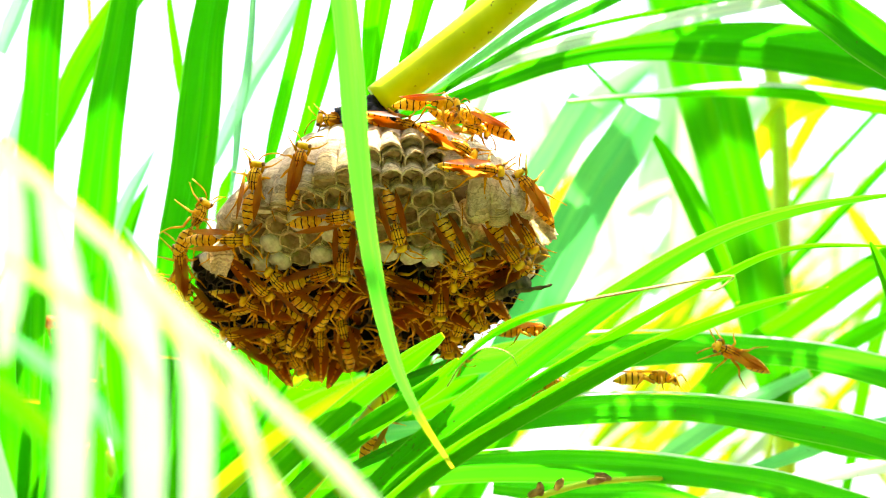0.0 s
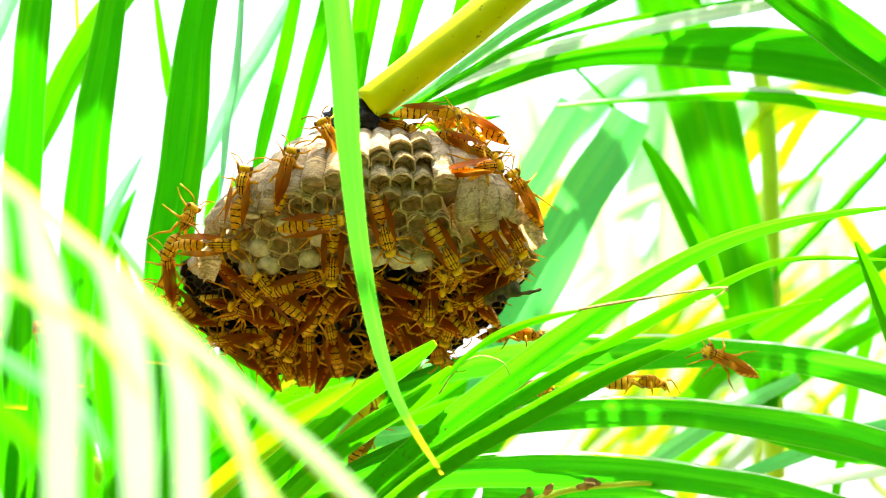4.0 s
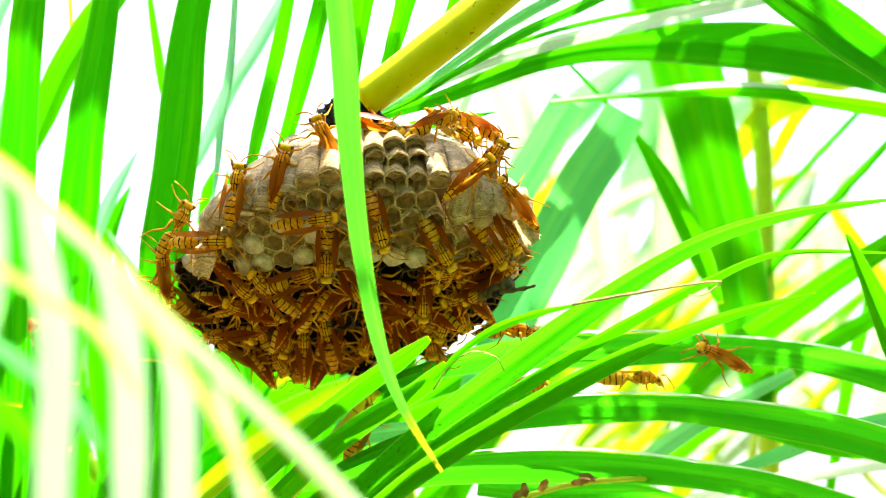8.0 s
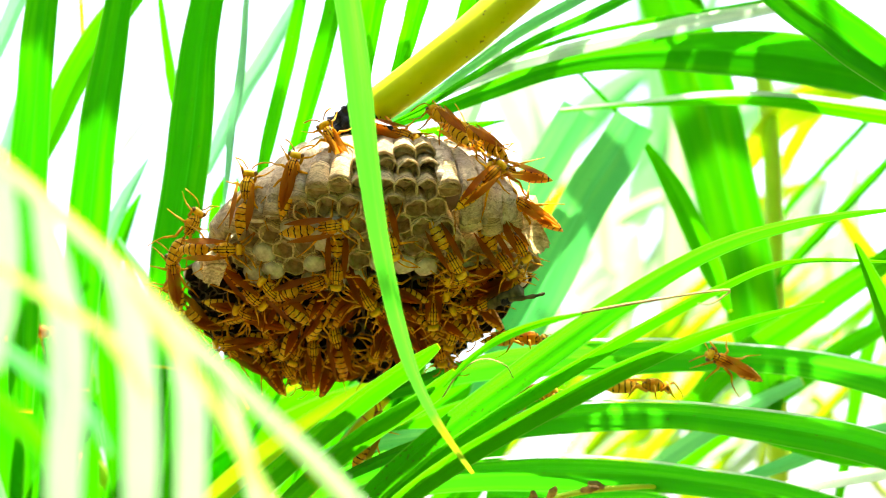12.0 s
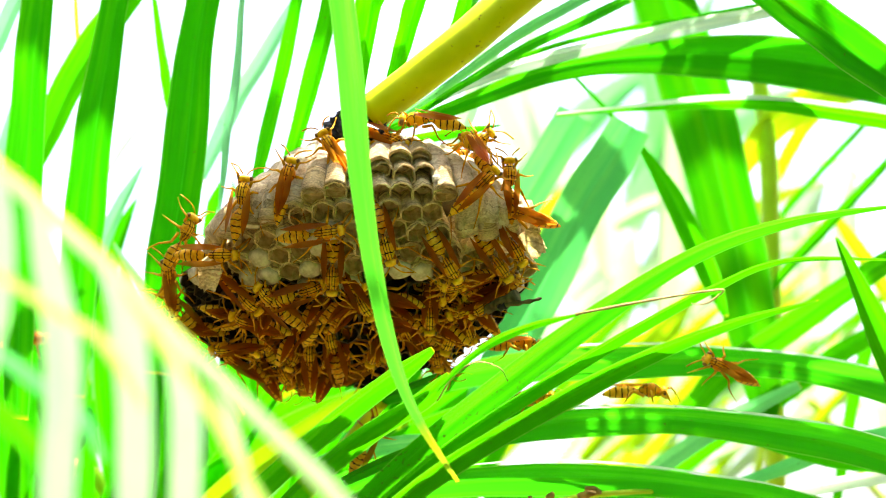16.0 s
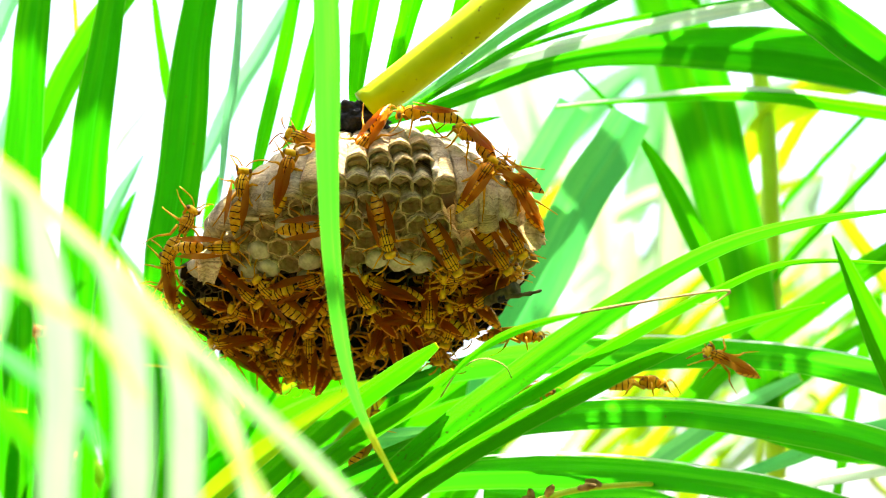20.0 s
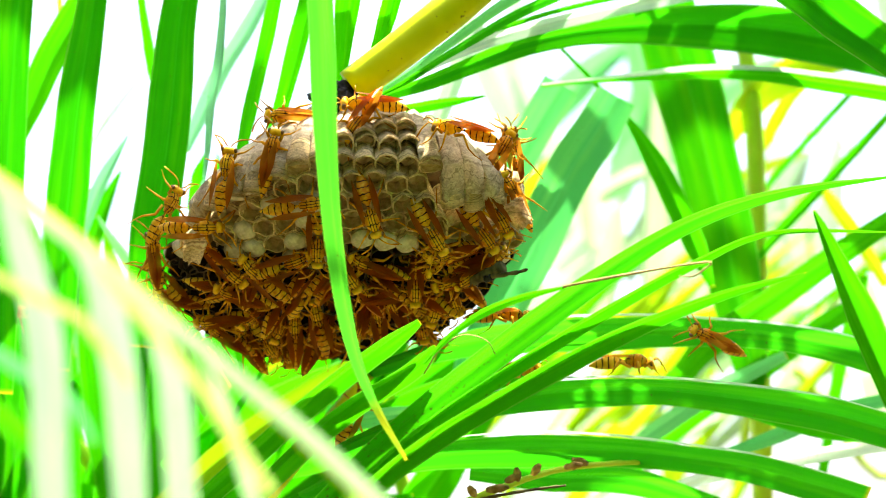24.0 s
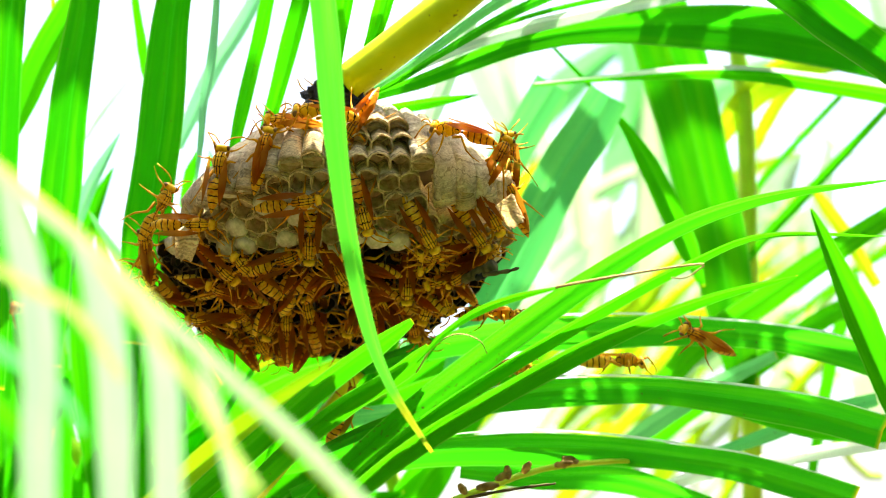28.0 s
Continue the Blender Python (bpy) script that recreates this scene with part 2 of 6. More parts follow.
def paper_material(name="nest_paper", wobble=2.6, grain=75, dark=(0.36, 0.32, 0.24), tone=(1, 1, 1)):
    """Wasp paper: chewed-wood bands across each cell, greys and tans."""
    m, n, l, b = material(name, 0.85)
    tc = n.new("ShaderNodeTexCoord")
    sep = n.new("ShaderNodeSeparateXYZ")
    l.new(tc.outputs["Object"], sep.inputs[0])
    wob = n.new("ShaderNodeTexNoise")
    wob.inputs["Scale"].default_value, wob.inputs["Detail"].default_value = 260, 3
    l.new(tc.outputs["Object"], wob.inputs["Vector"])
    info = n.new("ShaderNodeObjectInfo")
    h = mathn(n, l, "ADD", mathn(n, l, "MULTIPLY", sep.outputs[2], 420.0), mathn(n, l, "MULTIPLY", wob.outputs[0], wobble))
    h = mathn(n, l, "ADD", h, mathn(n, l, "MULTIPLY", info.outputs["Random"], 37.0))
    band = n.new("ShaderNodeTexNoise")
    band.noise_dimensions = "1D"
    band.inputs["Scale"].default_value, band.inputs["Detail"].default_value = 2.0, 3
    l.new(h, band.inputs["W"])
    fib = n.new("ShaderNodeTexNoise")
    fib.inputs["Scale"].default_value, fib.inputs["Detail"].default_value = 1500, 4
    l.new(tc.outputs["Object"], fib.inputs["Vector"])
    r = ramp(n, [(q, tuple(c * k for c, k in zip(rgb, tone))) for q, rgb in ((0.36, (0.32, 0.26, 0.14)), (0.44, (0.56, 0.47, 0.26)), (0.52, (0.72, 0.62, 0.33)), (0.60, (0.84, 0.77, 0.46)))])
    l.new(mathn(n, l, "ADD", mathn(n, l, "MULTIPLY", band.outputs[0], 0.65), mathn(n, l, "MULTIPLY", fib.outputs[0], 0.35)), r.inputs[0])
    # damp brown stains and pale patches, larger than one cell
    where = n.new("ShaderNodeNewGeometry")
    stain = n.new("ShaderNodeTexNoise")
    stain.inputs["Scale"].default_value, stain.inputs["Detail"].default_value = grain, 5
    l.new(where.outputs["Position"], stain.inputs["Vector"])
    fleck = n.new("ShaderNodeTexNoise")
    fleck.inputs["Scale"].default_value, fleck.inputs["Detail"].default_value = 420, 4
    l.new(where.outputs["Position"], fleck.inputs["Vector"])
    fr = ramp(n, [(0.34, (0.58, 0.54, 0.50)), (0.46, (0.92, 0.90, 0.87)), (0.6, (1, 1, 1))])
    l.new(fleck.outputs[0], fr.inputs[0])
    sr = ramp(n, [(0.33, dark), (0.42, (0.72, 0.68, 0.58)), (0.52, (0.98, 0.95, 0.84)), (0.66, (1, 1, 0.93))])
    l.new(stain.outputs[0], sr.inputs[0])
    sheet = mixc(n, l, 1.0, mixc(n, l, 1.0, r.outputs[0], sr.outputs[0], "MULTIPLY"), fr.outputs[0], "MULTIPLY")
    l.new(sheet, b.inputs["Base Color"])
    tr = n.new("ShaderNodeBsdfTranslucent")
    l.new(mixc(n, l, 0.5, sheet, (0.80, 0.66, 0.40)), tr.inputs["Color"])
    thin = n.new("ShaderNodeMixShader")
    thin.inputs[0].default_value = 0.42
    l.new(b.outputs[0], thin.inputs[1])
    l.new(tr.outputs[0], thin.inputs[2])
    l.new(thin.outputs[0], n["Material Output"].inputs[0])
    bp = n.new("ShaderNodeBump")
    bp.inputs["Strength"].default_value, bp.inputs["Distance"].default_value = 1.0, 0.0008
    l.new(mathn(n, l, "ADD", band.outputs[0], mathn(n, l, "MULTIPLY", fib.outputs[0], 0.4)), bp.inputs["Height"])
    l.new(bp.outputs[0], b.inputs["Normal"])
    return m


PAPER = paper_material(dark=(0.5, 0.45, 0.36), tone=(1.45, 1.42, 1.5))
PAPER_BACK = paper_material("nest_paper_weathered", 4.0, 90, (0.62, 0.57, 0.54), (1.15, 1.2, 1.65))
# underside paper: the shade between the wasps put into a near-black tone
PAPER_SHADED = paper_material("nest_paper_old", dark=(0.4, 0.34, 0.28), tone=(0.14, 0.11, 0.09))
LINING = noisy_material("cell_lining", (0.34, 0.23, 0.10), (0.70, 0.54, 0.29), 300, 0.85, 0.5)
# lining of the lower cells, blackened to stand in for their shade
LINING_SHADED = noisy_material("cell_lining_old", (0.012, 0.007, 0.004), (0.07, 0.04, 0.02), 300, 0.85, 0.5)
CAP = noisy_material("silk_cap", (0.40, 0.35, 0.23), (0.66, 0.60, 0.42), 500, 0.8, 0.5)


def wasp_material(name, ground, line, period, width, offset=0.0, rough=0.32, lines=0.0):
    """Yellow with thin black cross-bands that run along local y."""
    m, n, l, b = material(name, rough)
    tc = n.new("ShaderNodeTexCoord")
    sep = n.new("ShaderNodeSeparateXYZ")
    l.new(tc.outputs["Object"], sep.inputs[0])
    b.inputs["Specular IOR Level"].default_value = 0.06
    x2 = mathn(n, l, "ABSOLUTE", mathn(n, l, "SINE", mathn(n, l, "MULTIPLY", sep.outputs[0], 2300.0)))
    y = mathn(n, l, "ADD", mathn(n, l, "MULTIPLY", sep.outputs[1], 1.0 / period), mathn(n, l, "MULTIPLY", x2, 0.09))
    ns = n.new("ShaderNodeTexNoise")
    ns.inputs["Scale"].default_value, ns.inputs["Detail"].default_value = 700, 3
    l.new(tc.outputs["Object"], ns.inputs["Vector"])
    info = n.new("ShaderNodeObjectInfo")
    y = mathn(n, l, "ADD", y, mathn(n, l, "MULTIPLY", mathn(n, l, "SUBTRACT", ns.outputs[0], 0.5), 0.5))
    y = mathn(n, l, "ADD", y, mathn(n, l, "MULTIPLY", info.outputs["Random"], 0.5))
    ph = mathn(n, l, "FRACT", mathn(n, l, "ADD", y, 50.0 + offset))
    on = mathn(n, l, "LESS_THAN", ph, width)
    if lines:
        across = mathn(n, l, "ABSOLUTE", sep.outputs[0])
        off = mathn(n, l, "MINIMUM", across, mathn(n, l, "ABSOLUTE", mathn(n, l, "SUBTRACT", across, lines)))
        on = mathn(n, l, "MAXIMUM", on, mathn(n, l, "LESS_THAN", mathn(n, l, "ADD", off, mathn(n, l, "MULTIPLY", ns.outputs[0], 0.0002)), 0.00022))
    r = ramp(n, [(0.3, tuple(c * k for c, k in zip(ground, (0.75, 0.45, 0.3)))), (0.62, ground)])
    l.new(mathn(n, l, "ADD", ns.outputs[0], mathn(n, l, "MULTIPLY", mathn(n, l, "SUBTRACT", info.outputs["Random"], 0.5), 0.3)), r.inputs[0])
    skin = mixc(n, l, on, r.outputs[0], line)
    l.new(skin, b.inputs["Base Color"])
    tr = n.new("ShaderNodeBsdfTranslucent")
    l.new(skin, tr.inputs["Color"])
    thin = n.new("ShaderNodeMixShader")
    thin.inputs[0].default_value = 0.3
    l.new(b.outputs[0], thin.inputs[1])
    l.new(tr.outputs[0], thin.inputs[2])
    l.new(thin.outputs[0], n["Material Output"].inputs[0])
    return m


ABDOMEN = wasp_material("wasp_abdomen", (0.92, 0.60, 0.04), (0.012, 0.008, 0.004), 0.00212, 0.17)
THORAX = wasp_material("wasp_thorax", (0.90, 0.55, 0.025), (0.015, 0.008, 0.004), 0.0033, 0.09, 0.4, lines=0.0009)
FACE = noisy_material("wasp_face", (0.66, 0.34, 0.008), (0.90, 0.56, 0.03), 600, 0.4, 0.1, spec=0.06)
EYE_DARK = noisy_material("wasp_eye", (0.12, 0.06, 0.015), (0.22, 0.11, 0.03), 900, 0.2, 0.05)
LEG = noisy_material("wasp_leg", (0.42, 0.15, 0.004), (0.80, 0.42, 0.02), 250, 0.45, 0.05, spec=0.06)


def wing_material():
    m, n, l, b = material("wasp_wing", 0.3)
    b.inputs["Specular IOR Level"].default_value = 0.1
    tc = n.new("ShaderNodeTexCoord")
    mp = n.new("ShaderNodeMapping")
    mp.inputs["Scale"].default_value = (1400, 160, 400)
    l.new(tc.outputs["Object"], mp.inputs[0])
    t = n.new("ShaderNodeTexNoise")
    t.inputs["Scale"].default_value = 1
    l.new(mp.outputs[0], t.inputs["Vector"])
    r = ramp(n, [(0.35, (0.025, 0.005, 0.0006)), (0.65, (0.11, 0.028, 0.002))])
    l.new(t.outputs[0], r.inputs[0])
    l.new(r.outputs[0], b.inputs["Base Color"])
    tr = n.new("ShaderNodeBsdfTranslucent")
    l.new(mixc(n, l, 0.68, r.outputs[0], (1.0, 0.47, 0.035)), tr.inputs["Color"])
    mix = n.new("ShaderNodeMixShader")
    mix.inputs[0].default_value = 0.62
    l.new(b.outputs[0], mix.inputs[1])
    l.new(tr.outputs[0], mix.inputs[2])
    clear = n.new("ShaderNodeBsdfTransparent")
    clear.inputs["Color"].default_value = (0.70, 0.26, 0.05, 1)
    thin = n.new("ShaderNodeMixShader")
    l.new(mathn(n, l, "MULTIPLY", t.outputs[0], 0.5), thin.inputs[0])
    l.new(mix.outputs[0], thin.inputs[1])
    l.new(clear.outputs[0], thin.inputs[2])
    l.new(thin.outputs[0], n["Material Output"].inputs[0])
    return m


WING = wing_material()


# ---- building helpers ----
def part(name, bm, mat, parent, label="", m=None):
    """Links a bmesh as one mesh object under a thing or a part."""
    me = bpy.data.meshes.new(name)
    bm.to_mesh(me)
    bm.free()
    for p in me.polygons:
        p.use_smooth = True
    me.materials.append(mat)
    ob = new(name, me)
    ob.parent = parent
    if m is not None:
        ob.matrix_basis = m
    return tagged(ob, label)


def spline(pts, n):
    """Catmull-Rom through the points, n samples."""
    p = [Vector(q) for q in pts]
    p = [p[0] * 2 - p[1]] + p + [p[-1] * 2 - p[-2]]
    out = []
    k = len(p) - 3
    for i in range(n):
        s = i / (n - 1) * k
        j = min(int(s), k - 1)
        t = s - j
        a, b, c, d = p[j:j + 4]
        out.append(0.5 * ((2 * b) + (c - a) * t + (2 * a - 5 * b + 4 * c - d) * t * t + (3 * b - a - 3 * c + d) * t ** 3))
    return out


def tube(bm, pts, radii, sides=8, cap=True):
    """A round tube along points; radii one per point."""
    rings = []
    side = None
    for i, p in enumerate(pts):
        t = (pts[min(i + 1, len(pts) - 1)] - pts[max(i - 1, 0)]).normalized()
        if side is None:
            side = t.orthogonal().normalized()
        side = (side - t * side.dot(t)).normalized()
        up = t.cross(side)
        rings.append([bm.verts.new(p + (side * math.cos(a) + up * math.sin(a)) * radii[i])
                      for a in (2 * math.pi * k / sides for k in range(sides))])
    for r, s in zip(rings, rings[1:]):
        for k in range(sides):
            bm.faces.new((r[k], r[(k + 1) % sides], s[(k + 1) % sides], s[k]))
    if cap:
        bm.faces.new(rings[0][::-1])
        bm.faces.new(rings[-1])
    return rings


def thing(name, at, label, category, group="", kind=""):
    ob = new(name)
    ob.location = at
    ob.empty_display_size = 0.01
    return tagged(ob, label, category, group, kind)


leaf_count = [0]


def leaflet(parent, pts, w, mat=None, tw=(0, 0), fold=0.5, base=0.75, tip=0.4, end=0.06, pivot=None, name="leaflet", label=""):
    """A palm leaflet along pts (site cm), w cm wide (or a width for each point), twisted from tw[0] to tw[1] degrees, folded along its midrib.
    pivot: the site point round which it sways."""
    leaf_count[0] += 1
    rnd = random.Random(leaf_count[0])
    n = 6 * len(pts) if len(pts) > 6 else 8 * len(pts)
    c = spline(pts, n)
    widths = w if isinstance(w, tuple) else None
    if widths:
        w = 1.0
    bm = bmesh.new()
    uvl = bm.loops.layers.uv.new("UVMap")
    cols = (-1.0, -0.8, -0.6, -0.4, -0.22, -0.06, 0.06, 0.22, 0.4, 0.6, 0.8, 1.0)
    origin = site(pivot) if pivot else Vector((0, 0, 0)) + (parent.location if parent else Vector((0, 0, 0)))
    rows, ph = [], rnd.random() * 9
    for i, p in enumerate(c):
        s = i / (n - 1)
        t = (c[min(i + 1, n - 1)] - c[max(i - 1, 0)]).normalized()
        face = Vector((0, -1, 0))
        face = (face - t * face.dot(t)).normalized()
        face = Matrix.Rotation(radians(tw[0] + (tw[1] - tw[0]) * s), 3, t) @ face
        side = t.cross(face)
        k = base + (1 - base) * min(1, s / 0.25)
        if widths:
            j = min(int(s * (len(widths) - 1)), len(widths) - 2)
            k = widths[j] + (widths[j + 1] - widths[j]) * (s * (len(widths) - 1) - j)
        elif tip > 0 and s > 1 - tip:
            k *= end + (1 - end) * ((1 - s) / tip) ** 0.75
        k *= 1 + 0.025 * math.sin(s * 17 + ph)
        h = w / 2 * k
        row = []
        for j, u in enumerate(cols):
            lift = fold * abs(u) * h + (0.035 * h if j % 2 else 0) + 0.02 * h * math.sin(11 * s + 3 * u + ph)
            if abs(u) < 0.1:
                lift -= 0.05 * h
            row.append((bm.verts.new(site(p + side * (u * h) + face * lift) - origin), ((u + 1) / 2, s)))
        rows.append(row)
    for a, b in zip(rows, rows[1:]):
        for j in range(len(cols) - 1):
            q = (a[j], a[j + 1], b[j + 1], b[j])
            f = bm.faces.new([x[0] for x in q])
            for lo, x in zip(f.loops, q):
                lo[uvl].uv = x[1]
    m = Matrix.Translation(origin - parent.location) if pivot else None
    return part(name, bm, mat or LEAF, parent, label, m)


def rod(parent, name, pts, r0, r1, mat, label="", sides=12, n=24, knots=0.0):
    """A stem along site points; radii in cm."""
    bm = bmesh.new()
    c = spline(pts, n)
    rad = [(r0 + (r1 - r0) * i / (n - 1)) * 0.01 * (1 + knots * math.sin(i * 2.1)) for i in range(n)]
    tube(bm, [site(p) - parent.location for p in c], rad, sides)
    return part(name, bm, mat, parent, label)


# ---- ground ----
bm = bmesh.new()
bmesh.ops.create_grid(bm, x_segments=40, y_segments=40, size=600)
for v in bm.verts:
    v.co.z = 0.02 * noise.noise(v.co * 0.3)
tagged(part("ground", bm, GRASS, None, "brown ground with dry litter and grass"), category="ground", kind="structure")

# unseen wall behind the camera, added to cut skylight from the front
BLOCKER = noisy_material("hedge_leaves", (0.018, 0.042, 0.008), (0.05, 0.09, 0.02), 9, 0.8, 0.8, 0.05)
bm = bmesh.new()
rows = []
for i in range(61):
    a = radians(150 + 240 * i / 60)
    rows.append([bm.verts.new(((3.2 + 0.35 * noise.noise((i * 0.3, k * 0.5, 0))) * math.cos(a), (3.2 + 0.35 * noise.noise((i * 0.3, k * 0.5, 7))) * math.sin(a) - 0.3, -0.1 + k * 0.42 + 0.15 * noise.noise((i * 0.4, k, 3)))) for k in range(11)])
for p, q in zip(rows, rows[1:]):
    for k in range(10):
        bm.faces.new((p[k], q[k], q[k + 1], p[k + 1]))
tagged(part("wall_hedge", bm, BLOCKER, None, "unseen dark green wall added behind the camera to block light"), category="hedge", kind="structure")

# ---- the frond from which the nest hangs ----
frond = thing("palm_frond", site((3.42, 66.00, 8.96)), "green palm frond with a thick yellow-green rachis, nest hanging from it", "palm frond")
rod(frond, "rachis", [(-2.45, 64.50, 4.86), (-0.93, 64.70, 6.02), (0.88, 65.00, 7.48), (3.42, 66.00, 9.74), (7.33, 68.00, 12.84)], 0.62, 0.72, RACHIS, "smooth yellow-green rachis", 20)
for pts, w, mat, tw in (
    ([(-2.25, 66.0, 9.15), (-2.41, 66.0, 8.57), (-2.64, 66.0, 7.02), (-2.80, 66.0, 5.66), (-2.99, 66.0, 4.68)], (1.03, 0.99, 0.79, 0.54, 0.17), LEAF, (15, 25)),
    ([(-0.62, 66.0, 9.35), (-0.89, 66.0, 8.57), (-1.20, 66.0, 7.40), (-1.55, 66.0, 6.24)], (0.72, 0.72, 0.64, 0.52), LEAF, (10, 20)),
    ([(1.03, 67.0, 9.49), (0.83, 67.0, 8.70), (0.55, 67.0, 7.81), (0.32, 67.0, 6.83)], (0.52, 0.52, 0.48, 0.36), LEAF, (10, 10)),
    ([(-2.41, 66.0, 4.39), (-0.87, 67.2, 5.40), (0.93, 68.4, 6.77), (2.79, 69.6, 8.22), (4.71, 70.8, 9.40), (5.85, 72.0, 10.09)], (0.19, 0.24, 0.36, 0.43, 0.43, 0.39), LEAF_BLUE, (35, 30)),
    ([(-2.33, 66.5, 4.48), (-0.78, 67.8, 5.33), (1.34, 69.1, 6.69), (3.23, 70.4, 7.90), (5.41, 71.7, 9.02), (7.22, 73.0, 10.02)], (0.19, 0.22, 0.34, 0.41, 0.44, 0.39), LEAF_GLOSS, (35, 30)),
    ([(-2.43, 66.5, 4.45), (-1.28, 67.8, 5.05), (0.33, 69.1, 6.08), (1.99, 70.3, 6.90), (3.71, 71.6, 7.53), (5.71, 72.9, 8.13), (7.56, 74.2, 8.67), (9.69, 75.4, 9.26), (12.56, 76.7, 9.92), (15.07, 78.0, 10.54)], (0.16, 0.23, 0.39, 0.52, 0.57, 0.60, 0.68, 0.70, 0.62, 0.52), LEAF_SHEEN, (30, 40)),
    ([(-2.32, 66.3, 4.39), (-0.48, 67.9, 5.38), (1.04, 69.5, 6.49), (2.43, 71.1, 7.35), (4.62, 72.7, 8.24), (7.13, 74.3, 8.99), (10.42, 75.9, 9.72), (12.92, 77.5, 10.34)], (0.12, 0.15, 0.17, 0.20, 0.20, 0.22, 0.22, 0.20), LEAF, (20, 40)),
    ([(-2.64, 67.0, 4.20), (-1.69, 68.4, 4.77), (0.12, 69.7, 5.48), (2.01, 71.1, 6.34), (3.76, 72.5, 7.10), (5.78, 73.8, 7.67), (8.10, 75.2, 8.04), (10.50, 76.5, 8.23), (12.99, 77.9, 8.28), (15.55, 79.3, 8.10), (18.62, 80.6, 7.67), (20.67, 82.0, 7.36)], (0.19, 0.34, 0.61, 0.75, 0.87, 1.02, 1.36, 1.74, 1.98, 2.13, 2.23, 2.18), LEAF_DEEP, (38, 12)),
    ([(-2.38, 71.0, 4.20), (-1.34, 71.2, 4.43), (0.13, 71.5, 4.72), (1.39, 71.8, 4.94), (2.29, 72.0, 5.09)], (0.31, 0.45, 0.45, 0.27, 0.04), LEAF, (20, 20)),
    ([(2.26, 80.0, 8.74), (1.74, 80.0, 7.68), (1.20, 80.0, 6.15), (0.57, 80.0, 4.62)], (0.62, 0.72, 0.77, 0.67), LEAF_PALE, (10, 10)),
):
    leaflet(frond, pts, w, mat, tw)
HANG = leaflet(frond, [(-2.95, 54.50, 8.04), (-2.66, 54.50, 5.63), (-2.41, 54.50, 2.74), (-2.07, 54.50, 0.02), (-1.51, 54.70, -2.72), (-0.84, 54.80, -4.50), (0.26, 55.00, -6.33)], 0.78, LEAF_TIP, (15, 40),
               base=1.0, tip=0.75, end=0.16, pivot=(-2.95, 54.50, 8.04), label="long hanging leaflet with a yellow tip")

